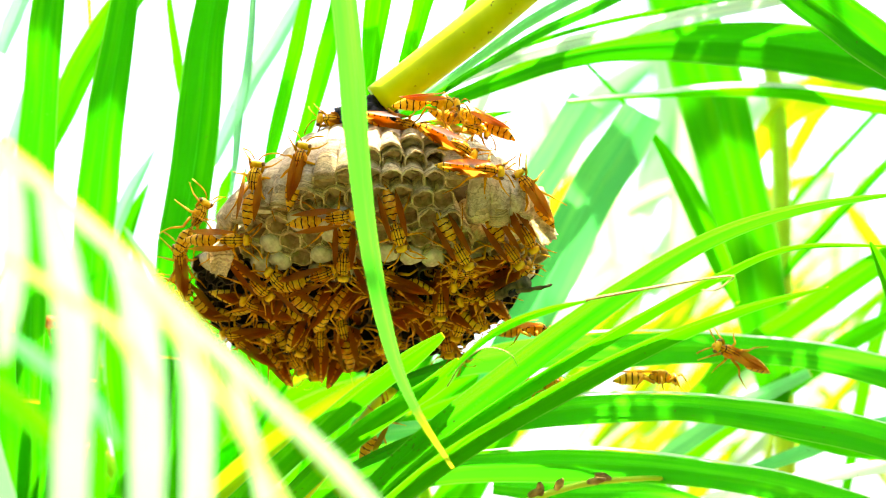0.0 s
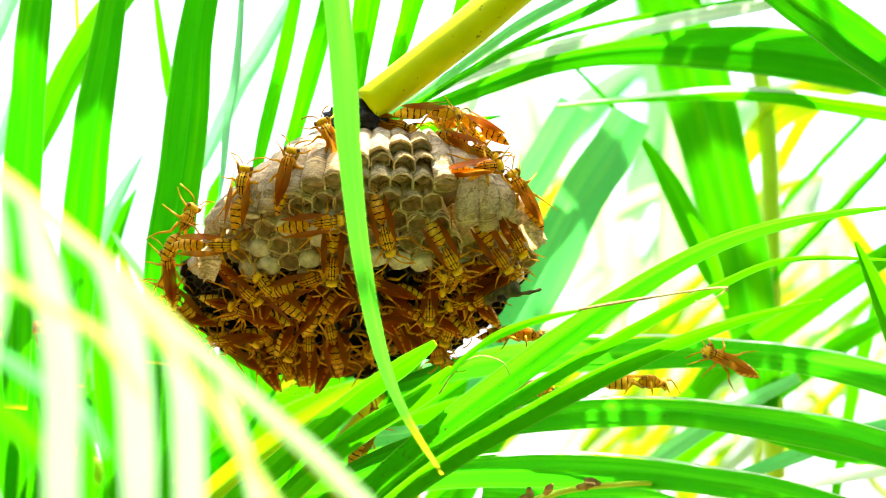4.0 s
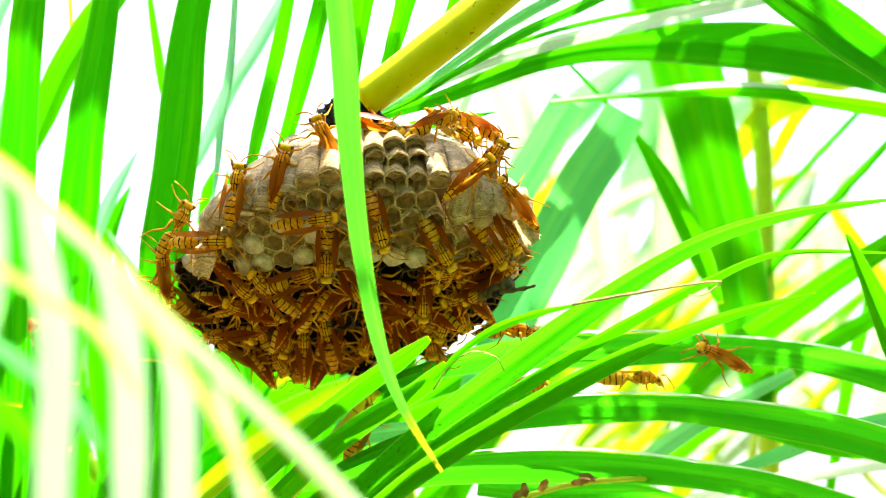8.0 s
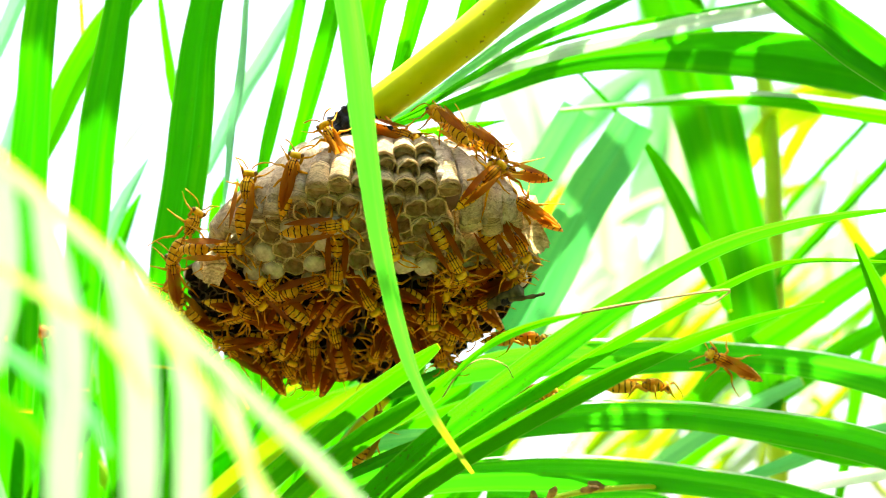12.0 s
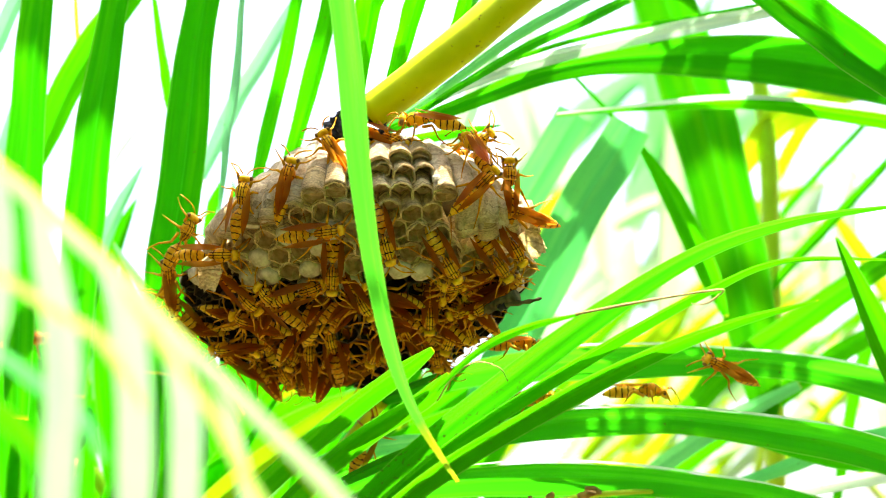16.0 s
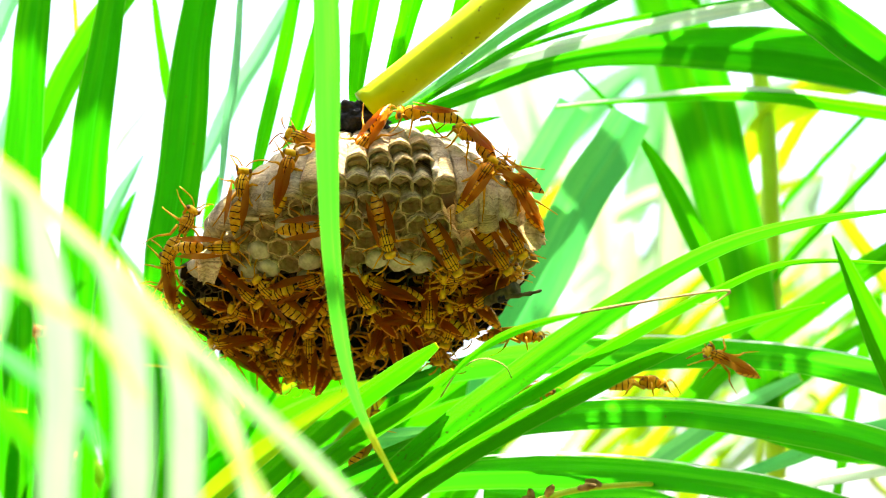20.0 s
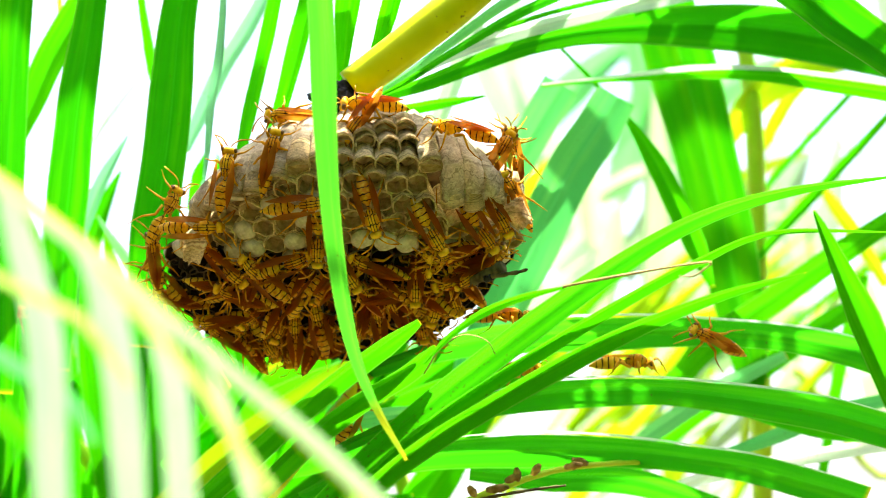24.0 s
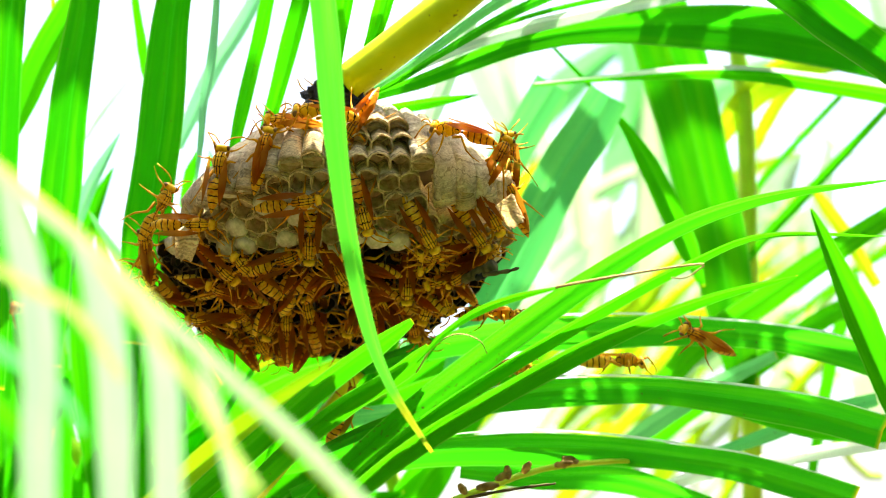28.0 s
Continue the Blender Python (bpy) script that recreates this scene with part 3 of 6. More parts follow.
# ---- upright fronds behind the nest ----
left_frond = thing("palm_frond", site((-10.55, 74.00, 13.10)), "tall palm frond with broad bright green upright leaflets", "palm frond")
rod(left_frond, "rachis", [(-18.98, 69.00, 13.02), (-11.87, 69.00, 12.72), (-5.73, 68.50, 12.43), (0.33, 69.00, 13.02)], 0.4, 0.5, RACHIS)
for pts, w, mat, tw in (
    ([(-14.84, 72.0, 10.83), (-15.01, 72.0, 9.35), (-15.20, 72.0, 7.65), (-15.31, 72.0, 6.17), (-15.46, 72.0, 4.26), (-15.60, 72.0, 2.14), (-15.69, 72.0, 0.02), (-15.77, 72.0, -2.52), (-15.86, 72.0, -5.92)], (1.27, 1.27, 1.32, 1.36, 1.44, 1.44, 1.36, 1.19, 0.85), LEAF_DEEP, (12, -8)),
    ([(-11.79, 71.5, 10.76), (-12.09, 71.5, 9.29), (-12.40, 71.5, 7.39), (-12.76, 71.5, 5.28), (-12.95, 71.5, 3.81), (-13.14, 71.5, 2.02), (-13.35, 71.5, 0.02), (-13.52, 71.5, -2.51), (-13.66, 71.5, -5.03)], (1.05, 1.09, 1.22, 1.39, 1.47, 1.52, 1.43, 1.18, 0.84), LEAF_DEEP, (10, -10)),
    ([(-8.33, 70.0, 10.53), (-8.62, 70.0, 9.09), (-8.90, 70.0, 7.44), (-9.09, 70.0, 5.48), (-9.30, 70.0, 3.52), (-9.56, 70.0, 1.77), (-9.81, 70.0, 0.02), (-10.06, 70.0, -2.04), (-10.29, 70.0, -4.10)], (1.20, 1.24, 1.40, 1.53, 1.61, 1.65, 1.69, 1.44, 1.03), LEAF_DEEP, (10, -6)),
    ([(-11.84, 77.0, 11.36), (-12.68, 77.0, 10.18), (-13.70, 77.0, 8.82), (-14.78, 77.0, 7.05), (-15.55, 77.0, 5.35), (-16.19, 77.0, 3.88), (-16.87, 77.0, 2.52)], (1.16, 1.21, 1.30, 1.35, 1.21, 0.84, 0.37), LEAF_LIME, (10, 15)),
    ([(-11.62, 78.0, 11.05), (-11.48, 78.0, 10.13), (-11.28, 78.0, 8.75), (-11.07, 78.0, 7.49), (-10.98, 78.0, 6.45), (-10.93, 78.0, 5.88)], (0.20, 0.28, 0.41, 0.51, 0.35, 0.08), LEAF, (20, 30)),
    ([(-7.39, 73.0, 10.34), (-7.50, 73.0, 9.48), (-7.57, 73.0, 8.19), (-7.72, 73.0, 6.47), (-8.00, 73.0, 4.97), (-8.17, 73.0, 3.25), (-8.38, 73.0, 1.74)], (0.27, 0.30, 0.38, 0.49, 0.46, 0.33, 0.11), LEAF_HAZE, (35, 40)),
    ([(-5.17, 72.0, 10.41), (-5.39, 72.0, 9.35), (-5.81, 72.0, 7.44), (-6.19, 72.0, 5.96), (-6.62, 72.0, 4.26), (-6.91, 72.0, 2.99)], (0.51, 0.53, 0.57, 0.55, 0.53, 0.42), LEAF, (32, -28)),
    ([(-3.85, 71.0, 10.27), (-4.01, 71.0, 9.22), (-4.52, 71.0, 7.23), (-5.00, 71.0, 5.46), (-5.48, 71.0, 3.78), (-5.69, 71.0, 2.95)], (0.77, 0.79, 0.81, 0.70, 0.57, 0.45), LEAF, (25, 20)),
    ([(-5.91, 84.0, 11.90), (-6.65, 84.0, 10.71), (-7.77, 84.0, 8.73), (-8.76, 84.0, 7.15), (-9.62, 84.0, 5.34), (-10.44, 84.0, 3.61)], (0.40, 0.60, 0.75, 0.80, 0.75, 0.50), LEAF_HAZE, (10, 10)),
    ([(-12.60, 82.0, 4.23), (-13.04, 82.0, 3.45), (-13.50, 82.0, 2.63), (-13.98, 82.0, 1.67), (-14.39, 82.0, 0.63), (-14.83, 82.0, -0.70)], (0.05, 0.35, 0.54, 0.64, 0.64, 0.49), LEAF_HAZE, (15, 10)),
    ([(-14.37, 100.0, 8.57), (-15.37, 100.0, 7.33), (-16.46, 100.0, 5.92), (-17.20, 100.0, 4.74)], (0.09, 0.24, 0.30, 0.24), LEAF_PALE, (10, 10)),
    ([(-17.06, 80.0, 11.80), (-17.72, 80.0, 10.62), (-18.28, 80.0, 9.33), (-18.80, 80.0, 8.03)], (0.57, 0.72, 0.77, 0.57), LEAF_HAZE, (10, 10)),
    ([(-15.93, 84.0, 11.90), (-15.88, 84.0, 10.91), (-15.83, 84.0, 9.92), (-15.86, 84.0, 9.05)], (0.18, 0.23, 0.23, 0.10), LEAF_YELLOW, (10, 10)),
    ([(-18.84, 86.0, 7.37), (-19.60, 86.0, 4.84), (-20.61, 86.0, 2.56)], (0.46, 0.67, 0.51), LEAF_HAZE, (20, 0)),
    ([(-8.93, 80.0, 3.56), (-9.40, 80.0, 2.38), (-9.71, 80.0, 0.97)], (0.14, 0.53, 0.38), LEAF, (20, 0)),
    ([(-19.98, 86.0, -2.51), (-19.55, 86.0, -5.55), (-19.45, 86.0, -8.59), (-19.65, 86.0, -12.38)], (0.51, 1.52, 1.92, 1.77), LEAF_DEEP, (10, 15)),
    ([(-18.08, 86.0, -4.03), (-18.39, 86.0, -6.56), (-18.74, 86.0, -9.09), (-18.94, 86.0, -12.38)], (0.25, 0.86, 1.11, 1.11), LEAF_DEEP, (10, 15)),
    ([(-18.84, 86.0, -12.38), (-17.58, 86.0, -9.60), (-15.80, 86.0, -7.07), (-13.78, 86.0, -5.04)], (0.76, 1.16, 1.11, 0.35), LEAF_DEEP, (10, 15)),
):
    leaflet(left_frond, pts, w, mat, tw, fold=0.42)

# ---- fan of narrow leaflets below the nest ----
fan = thing("palm_frond", site((-5.55, 62.00, -10.21)), "palm frond with narrow glossy leaflets spreading upward", "palm frond")
rod(fan, "rachis", [(-7.38, 62.00, -12.03), (-4.82, 62.00, -9.48), (-2.63, 62.00, -8.75)], 0.4, 0.3, RACHIS)
for pts, w, mat, tw, tip in (
    ([(-8.02, 60.00, -9.17), (-5.46, 59.00, -6.85), (-3.17, 58.50, -4.81), (-1.45, 58.50, -3.51), (-0.21, 58.50, -2.67)], 0.8, LEAF_LIME, (20, 45), 0.22),
    ([(-6.43, 60.00, -9.17), (-3.86, 58.50, -6.53), (-2.29, 58.00, -5.19), (-0.75, 58.00, -4.25), (0.27, 58.00, -3.40)], 0.85, LEAF_LIME, (30, 50), 0.12),
    ([(-3.76, 57.00, -8.71), (-1.08, 57.50, -6.08), (1.98, 58.00, -3.66), (5.14, 59.00, -1.46), (8.23, 60.00, 0.28), (11.42, 61.00, 1.24), (15.51, 63.00, 1.78)], 0.95, LEAF_SPOT, (15, 40), 0.6),
    ([(-3.39, 56.50, -8.64), (-0.40, 57.00, -6.03), (2.30, 57.50, -4.22), (5.40, 58.00, -2.37), (8.27, 59.00, -0.94), (10.88, 60.00, -0.04), (15.26, 62.00, -0.07)], 0.62, LEAF_LIME, (35, 50), 0.6),
    ([(-3.03, 56.00, -8.56), (-0.40, 56.50, -6.47), (2.45, 57.00, -4.77), (5.69, 57.50, -3.12), (8.81, 58.00, -1.95), (11.66, 59.00, -1.29)], 0.74, LEAF_LIME, (25, 35), 0.5),
):
    leaflet(fan, pts, w, mat, tw, tip=tip, fold=0.42, end=0.35 if tip < 0.25 else 0.04)
leaflet(fan, [(-0.07, 56.2, -3.82), (0.76, 56.2, -2.96), (1.75, 56.2, -2.30), (2.91, 56.2, -1.87), (4.07, 56.2, -1.61)], (0.08, 0.2, 0.27, 0.24, 0.08), LEAF_LIME, (10, 20))
rod(fan, "tendril", [(3.99, 56.2, -1.61), (5.23, 56.2, -1.37), (6.88, 56.2, -1.09), (8.27, 56.2, -0.91), (8.14, 56.2, -1.11), (7.79, 56.2, -1.32), (7.38, 56.2, -1.31)], 0.045, 0.02, DRY, "straw-coloured dried leaf tip", 6)
rod(fan, "tendril", [(-0.07, 57.80, -4.24), (0.44, 57.60, -3.46), (1.12, 57.60, -3.07), (1.80, 57.60, -3.24), (2.06, 57.70, -3.64)], 0.03, 0.02, DRY, "dry curled tendril", 6)

# ---- arching leaflets low on the far side ----
arch = thing("palm_frond", site((-5.60, 72.00, -9.31)), "palm frond with broad arching dark green leaflets", "palm frond")
rod(arch, "rachis", [(-7.82, 73.00, -12.02), (-5.17, 72.00, -8.88), (-3.01, 71.00, -6.25), (-2.14, 70.00, -5.13)], 0.3, 0.25, RACHIS)
for pts, w, mat, tw in (
    ([(-2.97, 70.0, -5.34), (-1.32, 70.0, -4.76), (0.54, 70.0, -4.21), (2.39, 70.0, -3.85), (4.45, 70.0, -3.71), (6.51, 70.0, -3.67), (8.58, 70.0, -3.59), (10.64, 70.0, -3.67), (12.70, 70.0, -3.83), (14.76, 70.0, -4.21), (17.03, 70.0, -4.82)], (0.45, 0.67, 0.94, 1.16, 1.34, 1.39, 1.21, 1.03, 1.03, 1.12, 1.21), LEAF_GLOSS, (28, 18)),
    ([(-3.38, 66.0, -7.56), (-1.63, 66.0, -6.78), (0.31, 65.9, -6.19), (2.25, 65.8, -5.84), (4.19, 65.8, -5.54), (6.12, 65.8, -5.44), (8.05, 65.7, -5.44), (9.98, 65.7, -5.65), (11.90, 65.6, -5.93), (13.82, 65.5, -6.27), (15.93, 65.5, -6.87)], (0.42, 0.54, 0.75, 0.92, 1.08, 1.04, 0.96, 1.08, 1.17, 1.25, 1.25), LEAF_GLOSS, (28, 15)),
    ([(-4.55, 69.0, -9.43), (-2.92, 68.9, -8.74), (-1.09, 68.8, -8.18), (0.73, 68.7, -7.87), (3.35, 68.6, -7.74), (5.37, 68.5, -7.75), (7.37, 68.4, -7.84), (9.37, 68.3, -8.07), (11.37, 68.2, -8.37), (13.36, 68.1, -8.90), (15.54, 68.0, -9.55)], (0.43, 0.64, 0.94, 1.17, 1.32, 1.23, 1.11, 1.02, 1.06, 1.11, 1.11), LEAF_GLOSS, (25, 12)),
    ([(-4.68, 71.0, -7.51), (-3.12, 71.0, -6.98), (-1.13, 71.0, -6.71), (1.59, 71.0, -6.50)], (0.53, 0.76, 0.76, 0.22), LEAF_BLUE, (25, 15)),
    ([(-5.64, 72.5, -8.95), (-3.93, 72.5, -8.48), (-1.79, 72.5, -7.66), (0.77, 72.5, -7.13)], (0.67, 0.94, 1.03, 0.31), LEAF_GLOSS, (20, 15)),
    ([(1.57, 70.0, -8.68), (4.45, 70.0, -8.95), (7.54, 70.0, -9.05), (10.64, 70.0, -10.08)], (0.66, 0.97, 1.05, 0.88), LEAF_GLOSS, (20, 20)),
    ([(12.33, 74.0, -6.95), (14.08, 74.0, -7.28), (16.04, 74.0, -7.56), (18.65, 74.0, -7.61)], (0.45, 0.90, 1.13, 1.13), LEAF, (20, 10)),
    ([(8.75, 75.0, -10.25), (11.40, 75.0, -9.43), (14.05, 75.0, -8.92), (17.32, 75.0, -8.41), (18.91, 75.0, -8.19)], (0.50, 0.65, 0.70, 0.65, 0.55), LEAF_SHEEN, (30, 25)),
):
    leaflet(arch, pts, w, mat, tw, fold=0.3)

# thin pale strips standing in for the sky highlight on the blades' top edges
for pts in (
    [(3.65, 70.5, -3.24), (4.48, 70.5, -3.13), (6.56, 70.5, -3.05), (8.64, 70.5, -3.07), (10.71, 70.5, -3.22), (12.79, 70.5, -3.40), (14.86, 70.5, -3.72), (17.15, 70.5, -4.30)],
    [(1.87, 66.2, -5.56), (4.21, 66.2, -5.07), (6.16, 66.2, -4.99), (8.11, 66.2, -5.03), (10.06, 66.2, -5.19), (12.01, 66.2, -5.44), (13.96, 66.2, -5.77), (16.10, 66.2, -6.36)],
    [(0.73, 68.9, -7.34), (3.37, 68.9, -7.14), (5.40, 68.9, -7.20), (7.43, 68.9, -7.37), (9.45, 68.9, -7.65), (11.48, 68.9, -7.97), (13.51, 68.9, -8.48), (15.74, 68.9, -9.15)],
):
    leaflet(arch, pts, (0.02, 0.09, 0.07, 0.1, 0.08, 0.11, 0.09, 0.05), LEAF_SHEEN, (20, 20), fold=0.1, name="leaflet_rim")

twig = thing("dry_twig", site((6.73, 68.00, -8.19)), "thin dry palm flower twig with brown remains", "twig")
rod(twig, "stem", [(0.31, 66.00, -9.70), (2.25, 66.00, -8.88), (4.46, 67.00, -8.31), (6.73, 68.00, -8.19), (8.45, 69.00, -8.31)], 0.14, 0.08, CULM, "straw-coloured stem", 8, 30, 0.08)
rod(twig, "side_stem", [(1.2, 66.0, -9.30), (2.6, 65.6, -8.95), (3.9, 65.4, -8.72), (4.7, 65.2, -8.60)], 0.07, 0.04, STALK, "dark broken side stem", 7, 16, 0.2)
# crumpled brown bracts along the stem
rnd = random.Random(31)
for p, a in (((2.72, 65.50, -8.47), 40), ((3.65, 66.00, -8.30), 70), ((4.82, 66.50, -8.13), 20), ((1.62, 65.50, -8.95), 110), ((5.54, 67.00, -8.07), 150), ((3.1, 65.5, -8.42), 95), ((2.1, 65.4, -8.75), 15)):
    d = Vector((math.cos(radians(a)), -0.3, 0.6 * math.sin(radians(a)))) * rnd.uniform(0.55, 0.85)
    side = Vector((-d.z, rnd.uniform(-0.2, 0.2), d.x)).normalized()
    bm = bmesh.new()
    rows = []
    for i in range(7):
        s = i / 6
        w = 0.13 * math.sin(math.pi * (0.12 + 0.8 * s)) + 0.02
        rows.append([bm.verts.new(site(Vector(p) + d * (1.15 * s - 0.15) + side * (u * w) + Vector((0, -0.12 * (1 - u * u), 0.05 * noise.noise((u * 3, s * 5, a))))) - twig.location) for u in (-1, -0.5, 0, 0.5, 1)])
    for q0, q1 in zip(rows, rows[1:]):
        for k in range(4):
            bm.faces.new((q0[k], q0[k + 1], q1[k + 1], q1[k]))
    bmesh.ops.solidify(bm, geom=bm.faces[:], thickness=0.0003)
    part("dry_bract", bm, BARK, twig, "crumpled brown bract")

# ---- broad fronds behind on the far side ----
back = thing("palm_frond", site((17.23, 95.00, -12.84)), "broad-leaved palm frond behind, sunlit green leaflets", "palm frond")
rod(back, "rachis", [(16.97, 98.00, -30.56), (16.97, 97.00, -12.54), (16.62, 96.00, -3.36), (16.42, 96.00, 5.40), (15.88, 97.00, 10.88)], 0.55, 0.42, CULM, "yellow-green ringed stalk", 14, 40, 0.03)
for pts, w, mat, tw in (
    ([(10.02, 87.0, 12.58), (10.79, 87.0, 10.27), (11.55, 87.0, 7.97), (12.25, 87.0, 5.41), (12.86, 87.0, 2.84), (13.53, 87.0, 0.03), (14.14, 87.0, -3.05), (14.55, 87.0, -5.35), (14.81, 87.0, -7.15)], (2.73, 2.89, 3.05, 3.00, 2.84, 2.68, 2.31, 1.84, 1.05), LEAF_SHADED, (18, 8)),
    ([(8.01, 80.0, 5.61), (7.11, 80.0, 4.12), (6.17, 80.0, 2.73), (5.35, 80.0, 1.20), (4.71, 80.0, -0.16), (3.91, 80.0, -1.74), (3.02, 80.0, -3.39), (2.07, 80.0, -5.16), (1.32, 80.0, -7.04)], (1.76, 1.90, 2.00, 2.05, 2.09, 2.05, 1.90, 1.57, 0.95), LEAF_MINT, (12, 4)),
    ([(5.84, 82.0, 6.25), (4.85, 82.0, 4.61), (3.72, 82.0, 2.73), (2.92, 82.0, 1.35), (1.88, 82.0, -0.70), (0.87, 82.0, -2.87)], (1.60, 1.60, 1.55, 1.46, 1.36, 1.07), LEAF_MINT, (12, 0)),
    ([(4.85, 82.0, 8.72), (5.70, 82.0, 7.94), (7.39, 82.0, 6.18), (8.64, 82.0, 4.78), (9.80, 82.0, 2.97), (10.72, 82.0, 1.11), (11.54, 82.0, -0.70), (12.22, 82.0, -2.39)], (0.12, 0.15, 0.20, 0.30, 0.84, 1.04, 0.94, 0.25), LEAF, (20, 5)),
    ([(4.79, 79.0, 5.98), (7.08, 78.6, 6.14), (8.89, 78.2, 6.24), (10.69, 77.9, 6.35), (12.23, 77.5, 6.34), (13.99, 77.1, 6.20), (15.73, 76.8, 5.92), (17.63, 76.4, 5.58), (19.16, 76.0, 5.26)], (0.10, 0.16, 0.25, 0.41, 0.48, 0.54, 0.63, 0.70, 0.70), LEAF, (30, 30)),
    ([(10.90, 66.0, 9.78), (11.97, 66.0, 8.92), (13.22, 66.0, 7.95), (14.58, 66.0, 6.90), (16.64, 66.0, 5.46)], (1.55, 1.59, 1.63, 1.63, 1.59), LEAF_DEEP, (8, -8)),
    ([(15.10, 96.0, 4.55), (16.00, 96.0, 6.11), (17.41, 96.0, 7.38), (19.11, 96.0, 8.23), (21.09, 96.0, 8.65), (23.63, 96.0, 8.93)], (0.88, 1.52, 1.70, 1.64, 1.29, 1.17), LEAF_YELLOW, (20, 10)),
    ([(16.45, 97.0, 3.17), (17.60, 97.0, 5.46), (18.74, 97.0, 7.17), (20.45, 97.0, 8.60)], (0.47, 0.77, 0.77, 0.53), LEAF_YELLOW, (20, 10)),
    ([(22.85, 100.0, 7.83), (21.97, 100.0, 6.86), (19.91, 100.0, 4.68), (18.14, 100.0, 2.74), (17.26, 100.0, 1.50)], (0.24, 0.37, 0.37, 0.37, 0.24), LEAF, (20, 10)),
    ([(23.95, 95.0, 6.74), (21.93, 95.0, 4.56), (20.03, 95.0, 2.55), (18.63, 95.0, 1.09), (17.23, 95.0, -0.39), (15.83, 95.0, -2.21)], (0.35, 0.46, 0.52, 0.58, 0.52, 0.29), LEAF, (20, 10)),
    ([(9.80, 84.0, -7.27), (11.16, 84.0, -6.16), (12.27, 84.0, -4.92), (15.24, 84.0, -2.94), (17.71, 84.0, -1.21), (21.17, 84.0, 1.01)], (0.77, 1.13, 1.28, 1.28, 1.13, 0.92), LEAF_LIME, (20, 10)),
    ([(8.61, 87.0, -11.25), (11.94, 87.0, -8.43), (15.27, 87.0, -6.12), (17.83, 87.0, -4.33), (20.09, 87.0, -3.05)], (0.69, 0.95, 1.06, 1.01, 0.80), LEAF, (20, 10)),
    ([(6.97, 80.0, -10.11), (9.56, 80.0, -8.22), (12.16, 80.0, -6.57), (14.98, 80.0, -5.16)], (0.44, 0.83, 0.83, 0.44), LEAF_BLUE, (20, 10)),
    ([(11.85, 78.0, -9.16), (14.38, 78.0, -8.25), (16.68, 78.0, -7.37), (18.74, 78.0, -6.87)], (0.48, 0.71, 0.71, 0.57), LEAF_MINT, (20, 10)),
    ([(18.86, 92.0, -11.89), (19.67, 92.0, -7.02), (20.35, 92.0, -4.31), (21.02, 92.0, -2.14)], (0.56, 0.73, 0.73, 0.45), LEAF_LIME, (20, 10)),
    ([(20.50, 100.0, 2.39), (21.38, 100.0, 1.21), (22.41, 100.0, -0.27), (24.03, 100.0, -2.92)], (0.37, 0.73, 0.85, 0.61), LEAF_YELLOW, (20, 10)),
):
    leaflet(back, pts, w, mat, tw, fold=0.12 if mat is LEAF_MINT else 0.35)
# pale strip for the white highlight along the narrow leaflet's top
leaflet(back, [(4.79, 78.6, 6.02), (7.08, 78.2, 6.22), (8.89, 77.8, 6.38), (10.69, 77.5, 6.55), (12.23, 77.1, 6.56), (13.99, 76.7, 6.44), (15.73, 76.4, 6.19), (17.63, 76.0, 5.88), (19.16, 75.6, 5.56)], (0.06, 0.10, 0.18, 0.24, 0.2, 0.16, 0.2, 0.16, 0.12), LEAF_SHEEN, (20, 20), fold=0.1, name="leaflet_rim")
SIDE = leaflet(back, [(14.94, 56.00, -6.58), (13.72, 56.00, -3.94), (12.70, 56.00, -1.57), (11.71, 56.00, 0.81)], 1.05, LEAF_LIME, (15, 20), tip=0.45, pivot=(14.94, 56.00, -6.58))


def thicket(label, seed, count, x0, x1, z0, z1, y0, y1, angle, spread, length, width, mats, into=None, twist=(-50, 50)):
    """A far frond: leaflets with their middles in a box (site cm), rising at an angle from a stalk."""
    rnd = random.Random(seed)
    f = into
    if not f:
        f = thing("palm_frond", site(((x0 + x1) / 2, (y0 + y1) / 2, z0)), label, "palm frond")
        rod(f, "rachis", [((x0 + x1) / 2, y1, -160 - 0.213 * y1), ((x0 + x1) / 2, (y0 + y1) / 2, z0 - 6), (x1, (y0 + y1) / 2, z0)] if z0 < 30 else [(x1 + 45, y1 + 30, -160 - 0.213 * (y1 + 30)), (x1 + 45, y1 + 30, z1 - 60), (x1 + 30, y1 + 20, z1), (x1, y1, z1 + 12), ((x0 + x1) / 2, (y0 + y1) / 2, z1), (x0, y0, z1 - 2)], 0.5, 0.3, CULM)
    for _ in range(count):
        c = Vector((rnd.uniform(x0, x1), rnd.uniform(y0, y1), rnd.uniform(z0, z1)))
        a = radians(angle + rnd.uniform(-spread, spread))
        d = Vector((math.cos(a), rnd.uniform(-0.2, 0.2), math.sin(a))) * (length * rnd.uniform(0.7, 1.2) / 2)
        sag = Vector((0, 0, -abs(math.cos(a)) * length * rnd.uniform(0.02, 0.12)))
        leaflet(f, [c - d + sag, c - d * 0.3, c + d * 0.4, c + d + sag], width * rnd.uniform(0.6, 1.3), rnd.choice(mats), (rnd.uniform(*twist), rnd.uniform(*twist)), tip=0.5)
    return f


